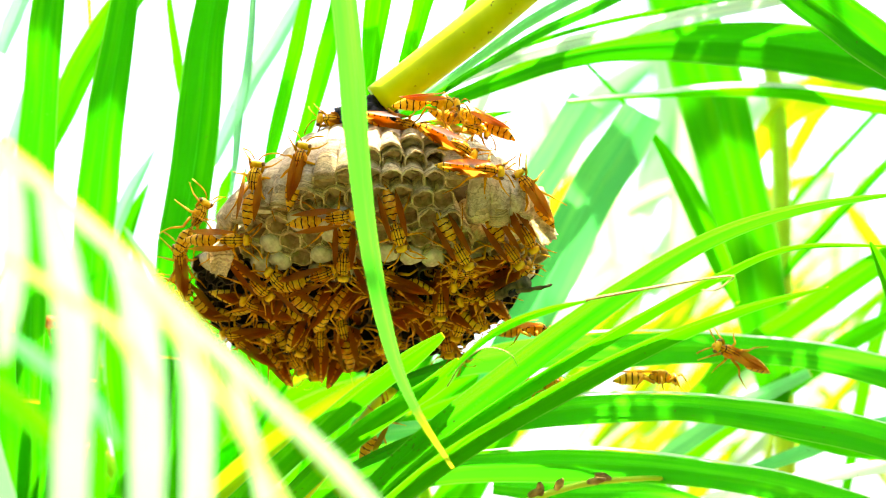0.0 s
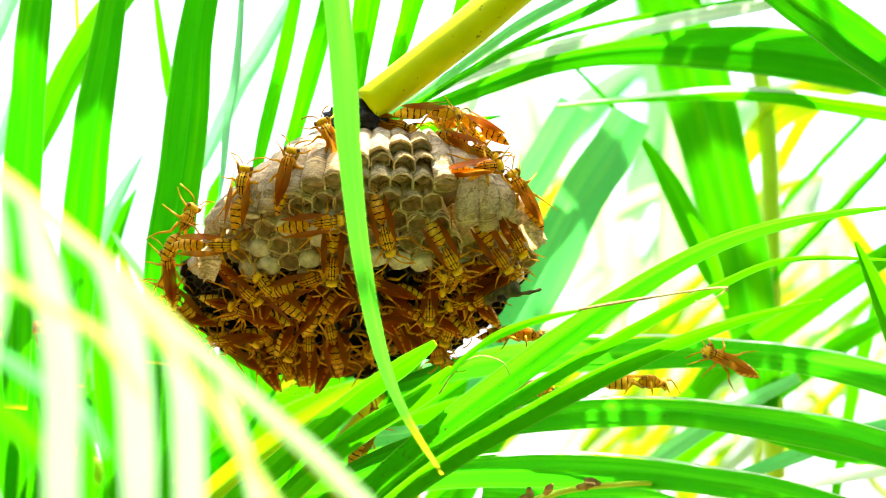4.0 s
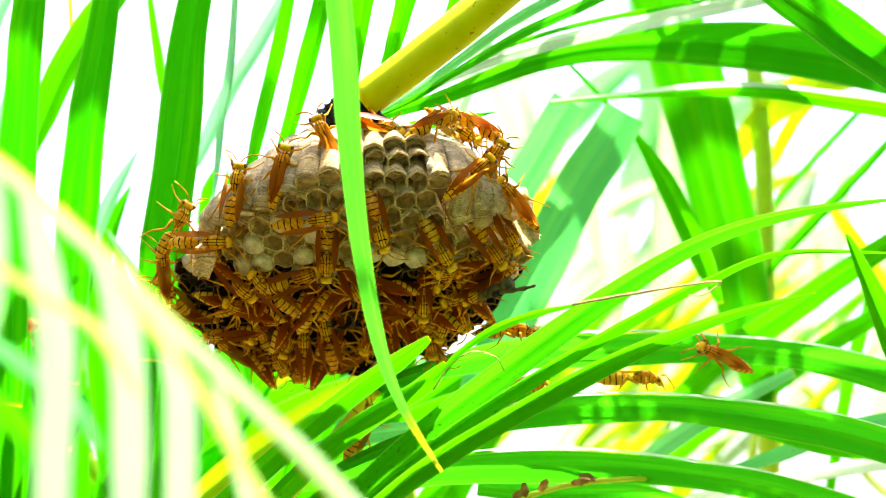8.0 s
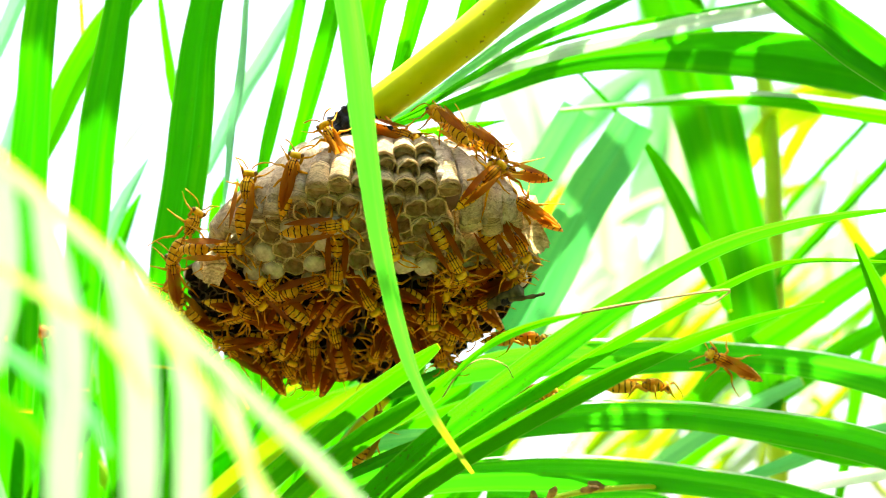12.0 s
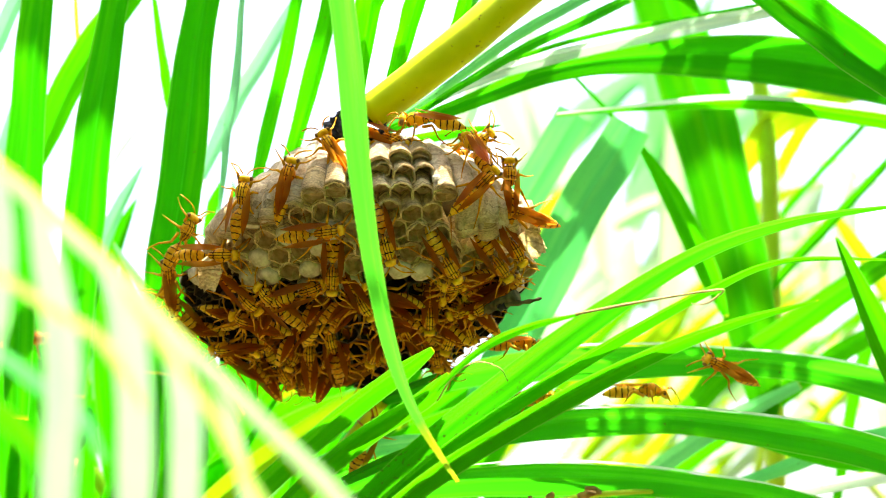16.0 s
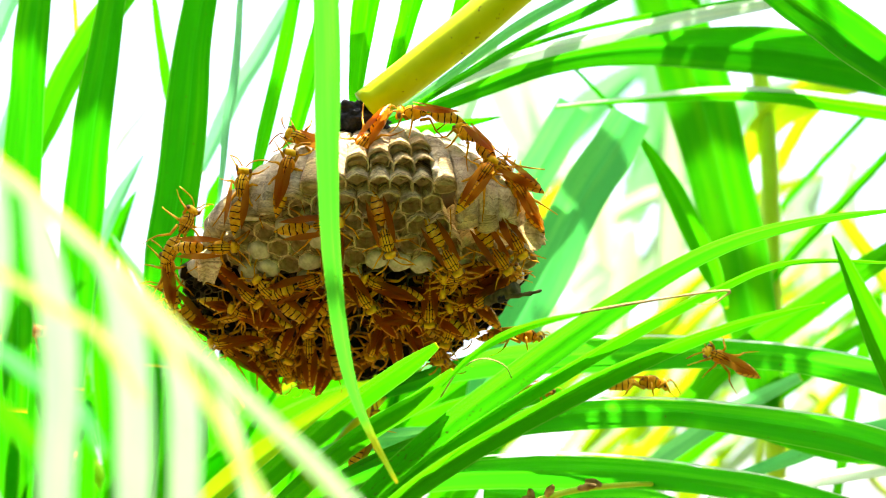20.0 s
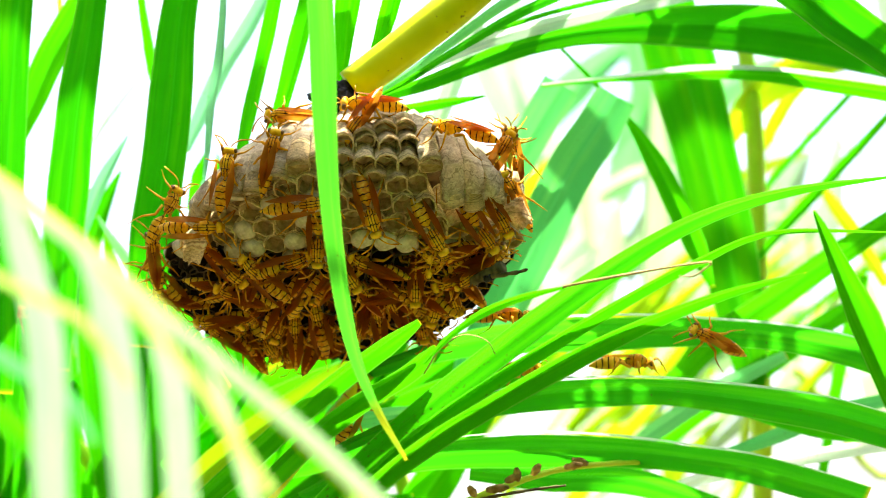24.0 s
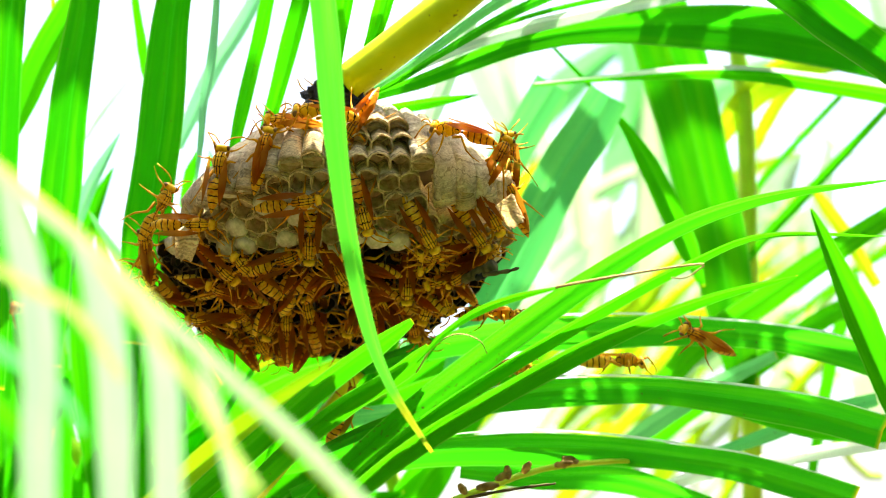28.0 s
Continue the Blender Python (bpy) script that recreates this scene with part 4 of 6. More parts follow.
thicket("shaded palm frond low behind the nest", 3, 34, -21, -6, -13, -3, 80, 105, 95, 28, 14, 1.6, (LEAF, LEAF, LEAF, LEAF, LEAF_BLUE))
thicket("green palm leaflets below the nest", 4, 26, -9, 0.5, -14, -6, 76, 92, 48, 32, 12, 1.4, (LEAF, LEAF, LEAF_BLUE, LEAF_YELLOW))
thicket("sunlit yellow-green palm frond far behind", 5, 30, 10, 34, -18, 0, 115, 165, 38, 16, 20, 0.95, (LEAF, LEAF_YELLOW, LEAF_YELLOW, LEAF_YELLOW, LEAF_CREAM, LEAF_PALE))
# these two far fronds get their haze from pale leaf colours
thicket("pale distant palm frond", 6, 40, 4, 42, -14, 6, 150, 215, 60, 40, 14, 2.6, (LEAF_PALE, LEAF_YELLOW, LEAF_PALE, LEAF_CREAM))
thicket("far foliage with haze put into its pale leaf colours", 12, 9, 8, 80, 2, 28, 230, 330, 70, 50, 34, 6.0, (LEAF_BLUE, LEAF_PALE))
# the crown of the palm overhead, whose leaflets dapple the light
crown = thicket("palm crown overhead with long green leaflets", 7, 24, 20, 50, 56, 64, 89, 125, 15, 60, 26, 2.0, (LEAF,))
# out-of-view leaflets, added to keep direct sun off the nest top
thicket("unseen leaflets added above to shade the nest", 8, 10, -5, 11, 42, 48, 76, 90, 20, 50, 16, 2.2, (LEAF,), crown)
thicket("palm leaflets over the arching fronds", 15, 17, 7, 28, 18, 26, 74, 90, 10, 50, 24, 1.7, (LEAF,), crown, (65, 105))
# a narrow-leaved tip of the crown just above the arching leaflets
rnd = random.Random(4)
for k in range(9):
    p = Vector((8.19, 73.00, 7.98)) + Vector((0.74 * k + rnd.uniform(-0.22, 0.22), 0.09 * k, -0.02 * k)) + Vector((2.6, 8.8, 19))
    d = Vector((0.45, 1, 0.05)) * 3
    leaflet(crown, [p - d, p - d * 0.3, p + d * 0.4, p + d], rnd.uniform(0.45, 0.8), LEAF, (80, 80), tip=0.5)
rod(crown, "rachis", [Vector((7.65, 73.00, 7.98)) + Vector((4, 14, 19.5)), Vector((13.60, 75.00, 8.19)) + Vector((5, 14, 21)), (30, 100, 40), (40, 110, 64)], 0.12, 0.3, CULM)

thicket("green palm frond low at the side", 9, 26, -27, -12, -17, 1, 84, 100, 80, 25, 14, 1.5, (LEAF,))

# ---- out-of-focus frond close to the viewer ----
fore = thing("palm_frond", site((-7.19, 30.00, 1.86)), "pale sunlit palm frond close to the viewer", "palm frond")
rod(fore, "rachis", [(-7.46, 30.00, 2.04), (-6.40, 30.00, 1.16), (-4.89, 30.00, -0.26), (-3.39, 30.00, -1.89), (-1.27, 30.00, -4.32)], 0.07, 0.06, RACHIS)
for pts, w, mat, tw in (
    ([(-7.18, 29.6, 1.77), (-6.66, 29.6, 1.32), (-6.31, 29.6, 1.01), (-5.61, 29.6, 0.37), (-4.87, 29.6, -0.32), (-3.96, 29.6, -1.28), (-3.35, 29.6, -1.87), (-2.65, 29.6, -2.57), (-1.95, 29.6, -3.26), (-1.26, 29.6, -4.04), (-0.47, 29.6, -4.92)], (0.16, 0.18, 0.21, 0.21, 0.21, 0.21, 0.22, 0.23, 0.26, 0.26, 0.26), LEAF_CREAM, (0, 0)),
    ([(-6.31, 30.0, 0.98), (-6.09, 30.0, 0.01), (-5.95, 30.0, -0.70), (-5.87, 30.0, -1.40), (-5.88, 30.0, -2.29), (-5.95, 30.0, -3.17), (-6.01, 30.0, -4.58)], (0.23, 0.48, 0.56, 0.58, 0.58, 0.56, 0.55), LEAF_PALE, (10, 10)),
    ([(-5.25, 30.0, 0.01), (-4.96, 30.0, -0.52), (-4.84, 30.0, -1.23), (-4.76, 30.0, -2.11), (-4.76, 30.0, -3.17), (-4.81, 30.0, -4.58)], (0.20, 0.47, 0.56, 0.56, 0.55, 0.50), LEAF_PALE, (10, 10)),
    ([(-4.28, 30.0, -0.96), (-4.05, 30.0, -1.76), (-3.96, 30.0, -2.46), (-3.97, 30.0, -3.17), (-4.01, 30.0, -4.58)], (0.19, 0.40, 0.48, 0.48, 0.47), LEAF_PALE, (10, 10)),
    ([(-6.93, 30.0, 1.58), (-6.84, 30.0, 0.89), (-6.82, 30.0, -0.08), (-6.91, 30.0, -0.87), (-7.01, 30.0, -1.76)], (0.23, 0.40, 0.44, 0.40, 0.14), LEAF_PALE, (10, 10)),
    ([(-3.48, 30.0, -1.76), (-3.29, 30.0, -2.46), (-3.11, 30.0, -3.17), (-2.84, 30.0, -4.58)], (0.10, 0.17, 0.21, 0.21), LEAF_CREAM, (10, 10)),
    ([(-6.92, 28.5, 0.01), (-6.33, 28.5, -0.29), (-5.66, 28.5, -0.75), (-5.10, 28.5, -1.07), (-4.77, 28.5, -1.50), (-4.38, 28.5, -2.17)], (0.10, 0.14, 0.16, 0.17, 0.16, 0.09), LEAF_LEMON, (10, 10)),
    ([(-4.74, 28.8, -0.42), (-4.43, 28.8, -0.88), (-4.05, 28.8, -1.39), (-3.66, 28.8, -1.90), (-3.32, 28.8, -2.45), (-3.00, 28.8, -3.09), (-2.49, 28.8, -3.98)], (0.09, 0.14, 0.16, 0.17, 0.17, 0.17, 0.18), LEAF_LEMON, (10, 10)),
    ([(-7.76, 32.0, -1.22), (-7.20, 32.0, -1.61), (-6.59, 32.0, -2.08), (-5.97, 32.0, -2.58), (-5.60, 32.0, -3.29)], (0.18, 0.25, 0.27, 0.25, 0.10), LEAF_MINT, (10, 10)),
    ([(-8.45, 34.0, -2.19), (-7.75, 34.0, -2.69), (-7.23, 34.0, -3.24), (-6.80, 34.0, -3.89), (-6.55, 34.0, -4.60)], (0.30, 0.41, 0.41, 0.37, 0.30), LEAF_LIME, (10, 10)),
):
    leaflet(fore, pts, w, mat, tw, fold=0.12)
rod(fore, "leaf_stalk", [(-1.29, 30.00, -4.30), (3, 40, -166)], 0.14, 0.35, CULM)

# ---- the wasp nest: a comb of paper cells ----
nest = thing("wasp_nest", site((-2.93, 65.50, 4.36)), "grey-brown paper wasp nest of open hexagonal cells", "wasp nest")
# the comb's rounded face: a sheared, drooping ellipsoid (site cm)
NX, NY, NZ = -2.3, 66.5, 2.17
SX, SY, SUP, SDOWN = 5.9, 4.6, 2.1, 6.8
RECEDE = 6.0     # the underside slopes away by this much


def droop(xs):
    return (0.036 if xs < 0 else 0.022) * xs * xs


def comb_depth(x, z):
    """The depth y of the comb's face at x, z."""
    d = max(0, NZ - z)
    xs = x - NX + 0.28 * d
    if xs > 0:
        xs /= 1 + 0.17 * d / SX
    zz = z - NZ + droop(xs)
    q = (abs(xs) / SX) ** 2.6 + (zz / (SUP if zz > 0 else SDOWN)) ** 2
    return NY - SY * math.sqrt(max(0.04, 1 - q)) + RECEDE * min(1, max(0, -zz) / SDOWN) ** 1.8


def comb_normal(x, z, e=0.05):
    fx = (comb_depth(x + e, z) - comb_depth(x - e, z)) / (2 * e)
    fz = (comb_depth(x, z + e) - comb_depth(x, z - e)) / (2 * e)
    return Vector((fx, -1, fz)).normalized()


def comb_point(xs, zz, y):
    z = NZ + zz - droop(xs)
    lean = 0.28 - 0.17 * max(0, xs) / SX
    return Vector((NX + xs - lean * max(0, NZ - z), y + RECEDE * (max(0, -zz) / SDOWN) ** 1.8, z))


def lump(parent, name, at, size, mat, rough, freq, label="", seg=(28, 18)):
    bm = bmesh.new()
    bmesh.ops.create_uvsphere(bm, u_segments=seg[0], v_segments=seg[1], radius=1)
    for v in bm.verts:
        k = 1 + rough * noise.noise(v.co * freq) + rough * 0.5 * noise.noise(v.co * freq * 2.7)
        v.co = TURN @ Vector((v.co.x * size[0], v.co.y * size[1], v.co.z * size[2])) * (k * 0.01) + site(at) - parent.location
    return part(name, bm, mat, parent, label)


lump(nest, "pedicel", (-2.75, 64.70, 4.40), (1.0, 0.75, 0.66), RESIN, 0.35, 3.0, "black resinous pedicel", (40, 28))


# fills the comb against backlight; its near-black colour stands in for deep shade
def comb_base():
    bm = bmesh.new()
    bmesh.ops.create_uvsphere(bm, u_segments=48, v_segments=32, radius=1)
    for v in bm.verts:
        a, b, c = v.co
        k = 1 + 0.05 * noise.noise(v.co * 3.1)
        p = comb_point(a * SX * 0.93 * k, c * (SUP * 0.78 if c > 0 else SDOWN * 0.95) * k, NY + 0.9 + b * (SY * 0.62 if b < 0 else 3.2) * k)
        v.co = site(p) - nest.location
    part("comb_base", bm, PAPER_SHADED, nest, "comb base filling, darkened to stand in for shade")


comb_base()


def cell_mesh(name, length, r0, r1, depth, cap=False, seed=0, paper=PAPER, lining=LINING):
    """A six-sided tube along local z, mouth at z = 0, growing from z = -length; metres."""
    rnd = random.Random(seed)
    me = bpy.data.meshes.new(name)
    v, f = [], []
    steps, sides = 5, 12
    lean = [rnd.uniform(-0.035, 0.035) for _ in range(sides)]
    rim = [rnd.uniform(-0.0009, 0.0005) for _ in range(sides)]
    for i in range(steps + 1):
        s = i / steps
        r = r0 + (r1 - r0) * s + rnd.uniform(-0.0002, 0.0002)
        for k in range(sides):
            a = 2 * math.pi / sides * k
            q = r * ((1.0 if k % 2 == 0 else 0.94) + lean[k])
            v.append((q * math.cos(a), q * math.sin(a), -length * (1 - s) + (rim[k] if i == steps else 0)))
    for i in range(steps):
        for k in range(sides):
            a, b = i * sides + k, i * sides + (k + 1) % sides
            f.append((a, b, b + sides, a + sides))
    smooth = len(f)
    top = steps * sides
    if cap:
        ring = len(v)
        for k in range(sides):
            x, y, z = v[top + k]
            v.append((x * 0.62, y * 0.62, z * 0.5 + 0.0011))
        v.append((0, 0, 0.0015))
        for k in range(sides):
            f.append((top + k, top + (k + 1) % sides, ring + (k + 1) % sides, ring + k))
        for k in range(sides):
            f.append((ring + k, ring + (k + 1) % sides, len(v) - 1))
    else:
        inner = len(v)
        for d, g in ((0.0, 0.87), (depth, 0.78)):
            for k in range(sides):
                x, y, z = v[top + k]
                v.append((x * g, y * g, z - d))
        for k in range(sides):
            k2 = (k + 1) % sides
            f.append((top + k, top + k2, inner + k2, inner + k))
            f.append((inner + k, inner + k2, inner + sides + k2, inner + sides + k))
        f.append(tuple(inner + sides + k for k in range(sides)))
    f.append(tuple(range(sides - 1, -1, -1)))
    me.from_pydata(v, [], f)
    inside = range(smooth, smooth + 2 * sides) if cap else [smooth + 2 * k + 1 for k in range(sides)] + [smooth + 2 * sides]
    for p in me.polygons:
        p.use_smooth = p.index < smooth or (cap and p.index in inside)
        p.material_index = 1 if p.index in inside else 0
    me.materials.append(paper)
    me.materials.append(CAP if cap else lining)
    return me


CELLS = [cell_mesh("cell", 0.024, 0.0034, 0.0042, 0.0056, seed=k) for k in range(6)]
# lower cells, with the shade painted into paper and lining
DEEP_CELLS = [cell_mesh("cell", 0.024, 0.0034, 0.0042, 0.016, seed=20 + k, paper=PAPER_SHADED, lining=LINING_SHADED) for k in range(4)]
CAPPED = [cell_mesh("capped_cell", 0.026, 0.0034, 0.0040, 0, True, 11 + k) for k in range(3)]

RIGHT = Vector((1, 0, 0))
PITCH = 0.71     # from cell to cell


def top_limit(x):
    """How high the cell mouths reach at x."""
    d = x + 1.3
    if d < 0:
        return 3.55 + 0.52 * d
    s = min(1, max(0, (d - 0.5) / 1.9))
    return 3.55 - 2.9 * s * s * (3 - 2 * s)


def roof_point(xs, a, g):
    """A point of the comb's back: xs across, a the angle from the front over the top, g cm proud."""
    wide = math.sqrt(max(0.0, 1 - (abs(xs) / SX) ** 2.6))
    gather = 1 - 0.20 * max(0.0, math.sin(min(a, 2.2))) ** 2
    return Vector((NX + xs * gather, NY - (SY * wide + g) * math.cos(a), NZ - droop(xs) + (SUP * wide + g) * math.sin(a)))


def set_cell(me, p, way, spin, long=1.0):
    ob = new(me.name.split(".")[0], me)
    ob.parent = nest
    z = TURN @ way
    x = (TURN @ RIGHT - z * (TURN @ RIGHT).dot(z)).normalized()
    rot = Matrix((x, z.cross(x), z)).transposed().to_4x4() @ Matrix.Rotation(radians(spin), 4, "Z")
    ob.matrix_basis = Matrix.Translation(site(p) - nest.location) @ rot @ Matrix.Diagonal((1, 1, long, 1))
    return ob


ROOF_EDGE = []   # xs and lower end of each tube of the back


def comb_roof():
    """The back of the comb: the tubes of the outer cells side by side, from their mouths up over the top, ringed like the paper was laid."""
    rnd = random.Random(14)
    bm = bmesh.new()
    ns, half = 84, 6
    count = 16
    previous = None
    for k in range(count):
        mid = (k - (count - 1) / 2) * PITCH
        wide = math.sqrt(max(0.02, 1 - (abs(mid) / SX) ** 2.6))
        lip = top_limit(NX + mid) + rnd.uniform(-0.2, 0.2)
        start = math.asin(max(-0.7, min(0.90, (lip - NZ + droop(mid)) / (SUP * wide + 0.3))))
        ROOF_EDGE.append((mid, start))
        for c in range(2 * half + 1):
            u = c / half - 1
            xs = max(-SX * 0.99, min(SX * 0.99, mid + u * PITCH / 2))
            sway_k = rnd.random()
            row = []
            for j in range(ns + 1):
                a = start + (radians(172) - start) * (j / ns)
                round_ = math.sqrt(max(0.0, 1 - 0.96 * u * u))
                fade = 1 - 0.55 * (j / ns)
                ring = 0.045 * noise.noise((k * 5.3, a * 13.0 + 0.25 * u * u, 2)) + 0.03 * noise.noise((k * 3.1 + u, a * 31.0, 4))
                wear = 0.12 * noise.noise((xs * 0.9, a * 2.0, 1)) + 0.07 * noise.noise((xs * 3.1, a * 6.0, 5))
                g = -0.02 + 0.25 * round_ * fade + ring + wear
                drift = 0.16 * noise.noise((k * 2.7, a * 1.6, 8))
                row.append(bm.verts.new(site(roof_point(xs + drift, a + (0.02 * (sway_k - 0.5) if j == 0 else 0), g)) - nest.location))
            if previous:
                for j in range(ns):
                    bm.faces.new((previous[j], row[j], row[j + 1], previous[j + 1]))
            previous = row
    part("comb_back", bm, PAPER_BACK, nest, "weathered grey paper back of ribbed cell tubes")


def cells():
    rnd = random.Random(5)
    # the outer row: the mouths of the tubes that form the back
    for mid, start in ROOF_EDGE:
        p = roof_point(mid, start, 0.05)
        up = roof_point(mid, start + 0.12, 0.05)
        way = ((p - up).normalized() + Vector((0.03 * mid, -0.50, -0.05))).normalized()
        set_cell(rnd.choice(CAPPED) if abs(mid) > 3.6 and rnd.random() < 0.5 else rnd.choice(CELLS), p + way * rnd.uniform(0.02, 0.14), way, 30 + rnd.uniform(-6, 6), 0.42)
    phi, row = radians(-78), 0
    while phi < radians(60):
        sz = SUP if phi > 0 else SDOWN
        wide = math.cos(phi)
        th = radians(-84) + (row % 2) * 0.5 * PITCH / (SX * wide + 0.2)
        while th < radians(84):
            xs, zz = SX * wide * math.sin(th), sz * math.sin(phi)
            p = comb_point(xs, zz, NY - SY * wide * math.cos(th))
            th += PITCH / math.hypot(SX * wide * math.cos(th), SY * wide * math.sin(th))
            if p.z > top_limit(p.x) - 0.36:
                continue
            n = comb_normal(p.x, p.z)
            low = min(1, max(0, -0.6 - p.z))
            way = (n * (0.28 + 0.3 * low) + Vector((0.06 * xs, -0.50, -0.45 + 0.2 * low)) + Vector([rnd.uniform(-1, 1) for _ in range(3)]) * 0.05).normalized()
            capped = rnd.random() < (0.44 if p.x < -3.2 and -0.9 < p.z < 1.4 else 0.28 if -0.9 < p.z < 0.4 else 0.0)
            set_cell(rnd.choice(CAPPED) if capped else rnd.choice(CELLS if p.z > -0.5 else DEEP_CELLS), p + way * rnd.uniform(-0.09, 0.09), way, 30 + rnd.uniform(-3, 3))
        phi += PITCH * 0.866 / math.hypot(sz * math.cos(phi), SY * math.sin(phi))
        row += 1


def torn_flap(at, size, tilt, seed):
    """A torn, curled scrap of paper at the comb's edge."""
    bm = bmesh.new()
    rows = []
    for i in range(13):
        s = i / 12
        row = []
        for j in range(11):
            u = j / 10 * 2 - 1
            r = 0.5 * size * (1 - 0.35 * s) * (1 + 0.18 * noise.noise((u * 2, s * 3, seed)))
            q = Vector((u * r, -0.3 * size * math.cos(u * 1.4) + 0.06 * noise.noise((u * 4, s * 5, seed)), -s * size * (1 + 0.25 * noise.noise((u * 3, seed, 0)))))
            q = Matrix.Rotation(radians(tilt), 3, "Y") @ q
            row.append(bm.verts.new(site(Vector(at) + q) - nest.location))
        rows.append(row)
    for p, q in zip(rows, rows[1:]):
        for j in range(10):
            bm.faces.new((p[j], p[j + 1], q[j + 1], q[j]))
    bmesh.ops.solidify(bm, geom=bm.faces[:], thickness=0.0004)
    part("torn_flap", bm, PAPER, nest, "torn pale paper flap")


comb_roof()
cells()
torn_flap((2.75, 63.6, 0.95), 0.95, -38, 2)
torn_flap((-1.55, 63.0, 3.45), 0.55, 12, 5)
torn_flap((-7.55, 63.6, -0.05), 0.9, 10, 8)
rod(nest, "stalk", [(0.33, 67.50, -2.30), (1.20, 65.50, -1.82), (1.85, 64.30, -1.50), (2.52, 63.60, -1.16)], 0.13, 0.21, STALK, "broken dry leaf stalk", 10, 14, 0.12)
rod(nest, "stalk_splinter", [(1.95, 64.0, -1.50), (2.55, 63.5, -1.40), (3.02, 63.45, -1.33), (3.36, 63.5, -1.23)], 0.11, 0.045, STALK, "split end of the stalk", 8, 12, 0.3)
# solid black rod: the shade inside a hollow put in as a piece
rod(nest, "stalk_hollow", [(1.97, 63.9, -1.57), (2.18, 63.72, -1.49)], 0.11, 0.12, RESIN, "black piece standing in for a shaded hollow in the stalk", 8, 4, 0.2)


# ---- wasps ----
def blob(bm, at, size, seg=(14, 10), shape=None):
    g = bmesh.ops.create_uvsphere(bm, u_segments=seg[0], v_segments=seg[1], radius=1)
    for v in g["verts"]:
        q = Vector((v.co.x, v.co.z, v.co.y))
        k = shape(q.y) if shape else 1
        v.co = Vector((q.x * size[0] * k, q.y * size[1], q.z * size[2] * k)) + Vector(at)
    bmesh.ops.reverse_faces(bm, faces=[f for f in bm.faces])


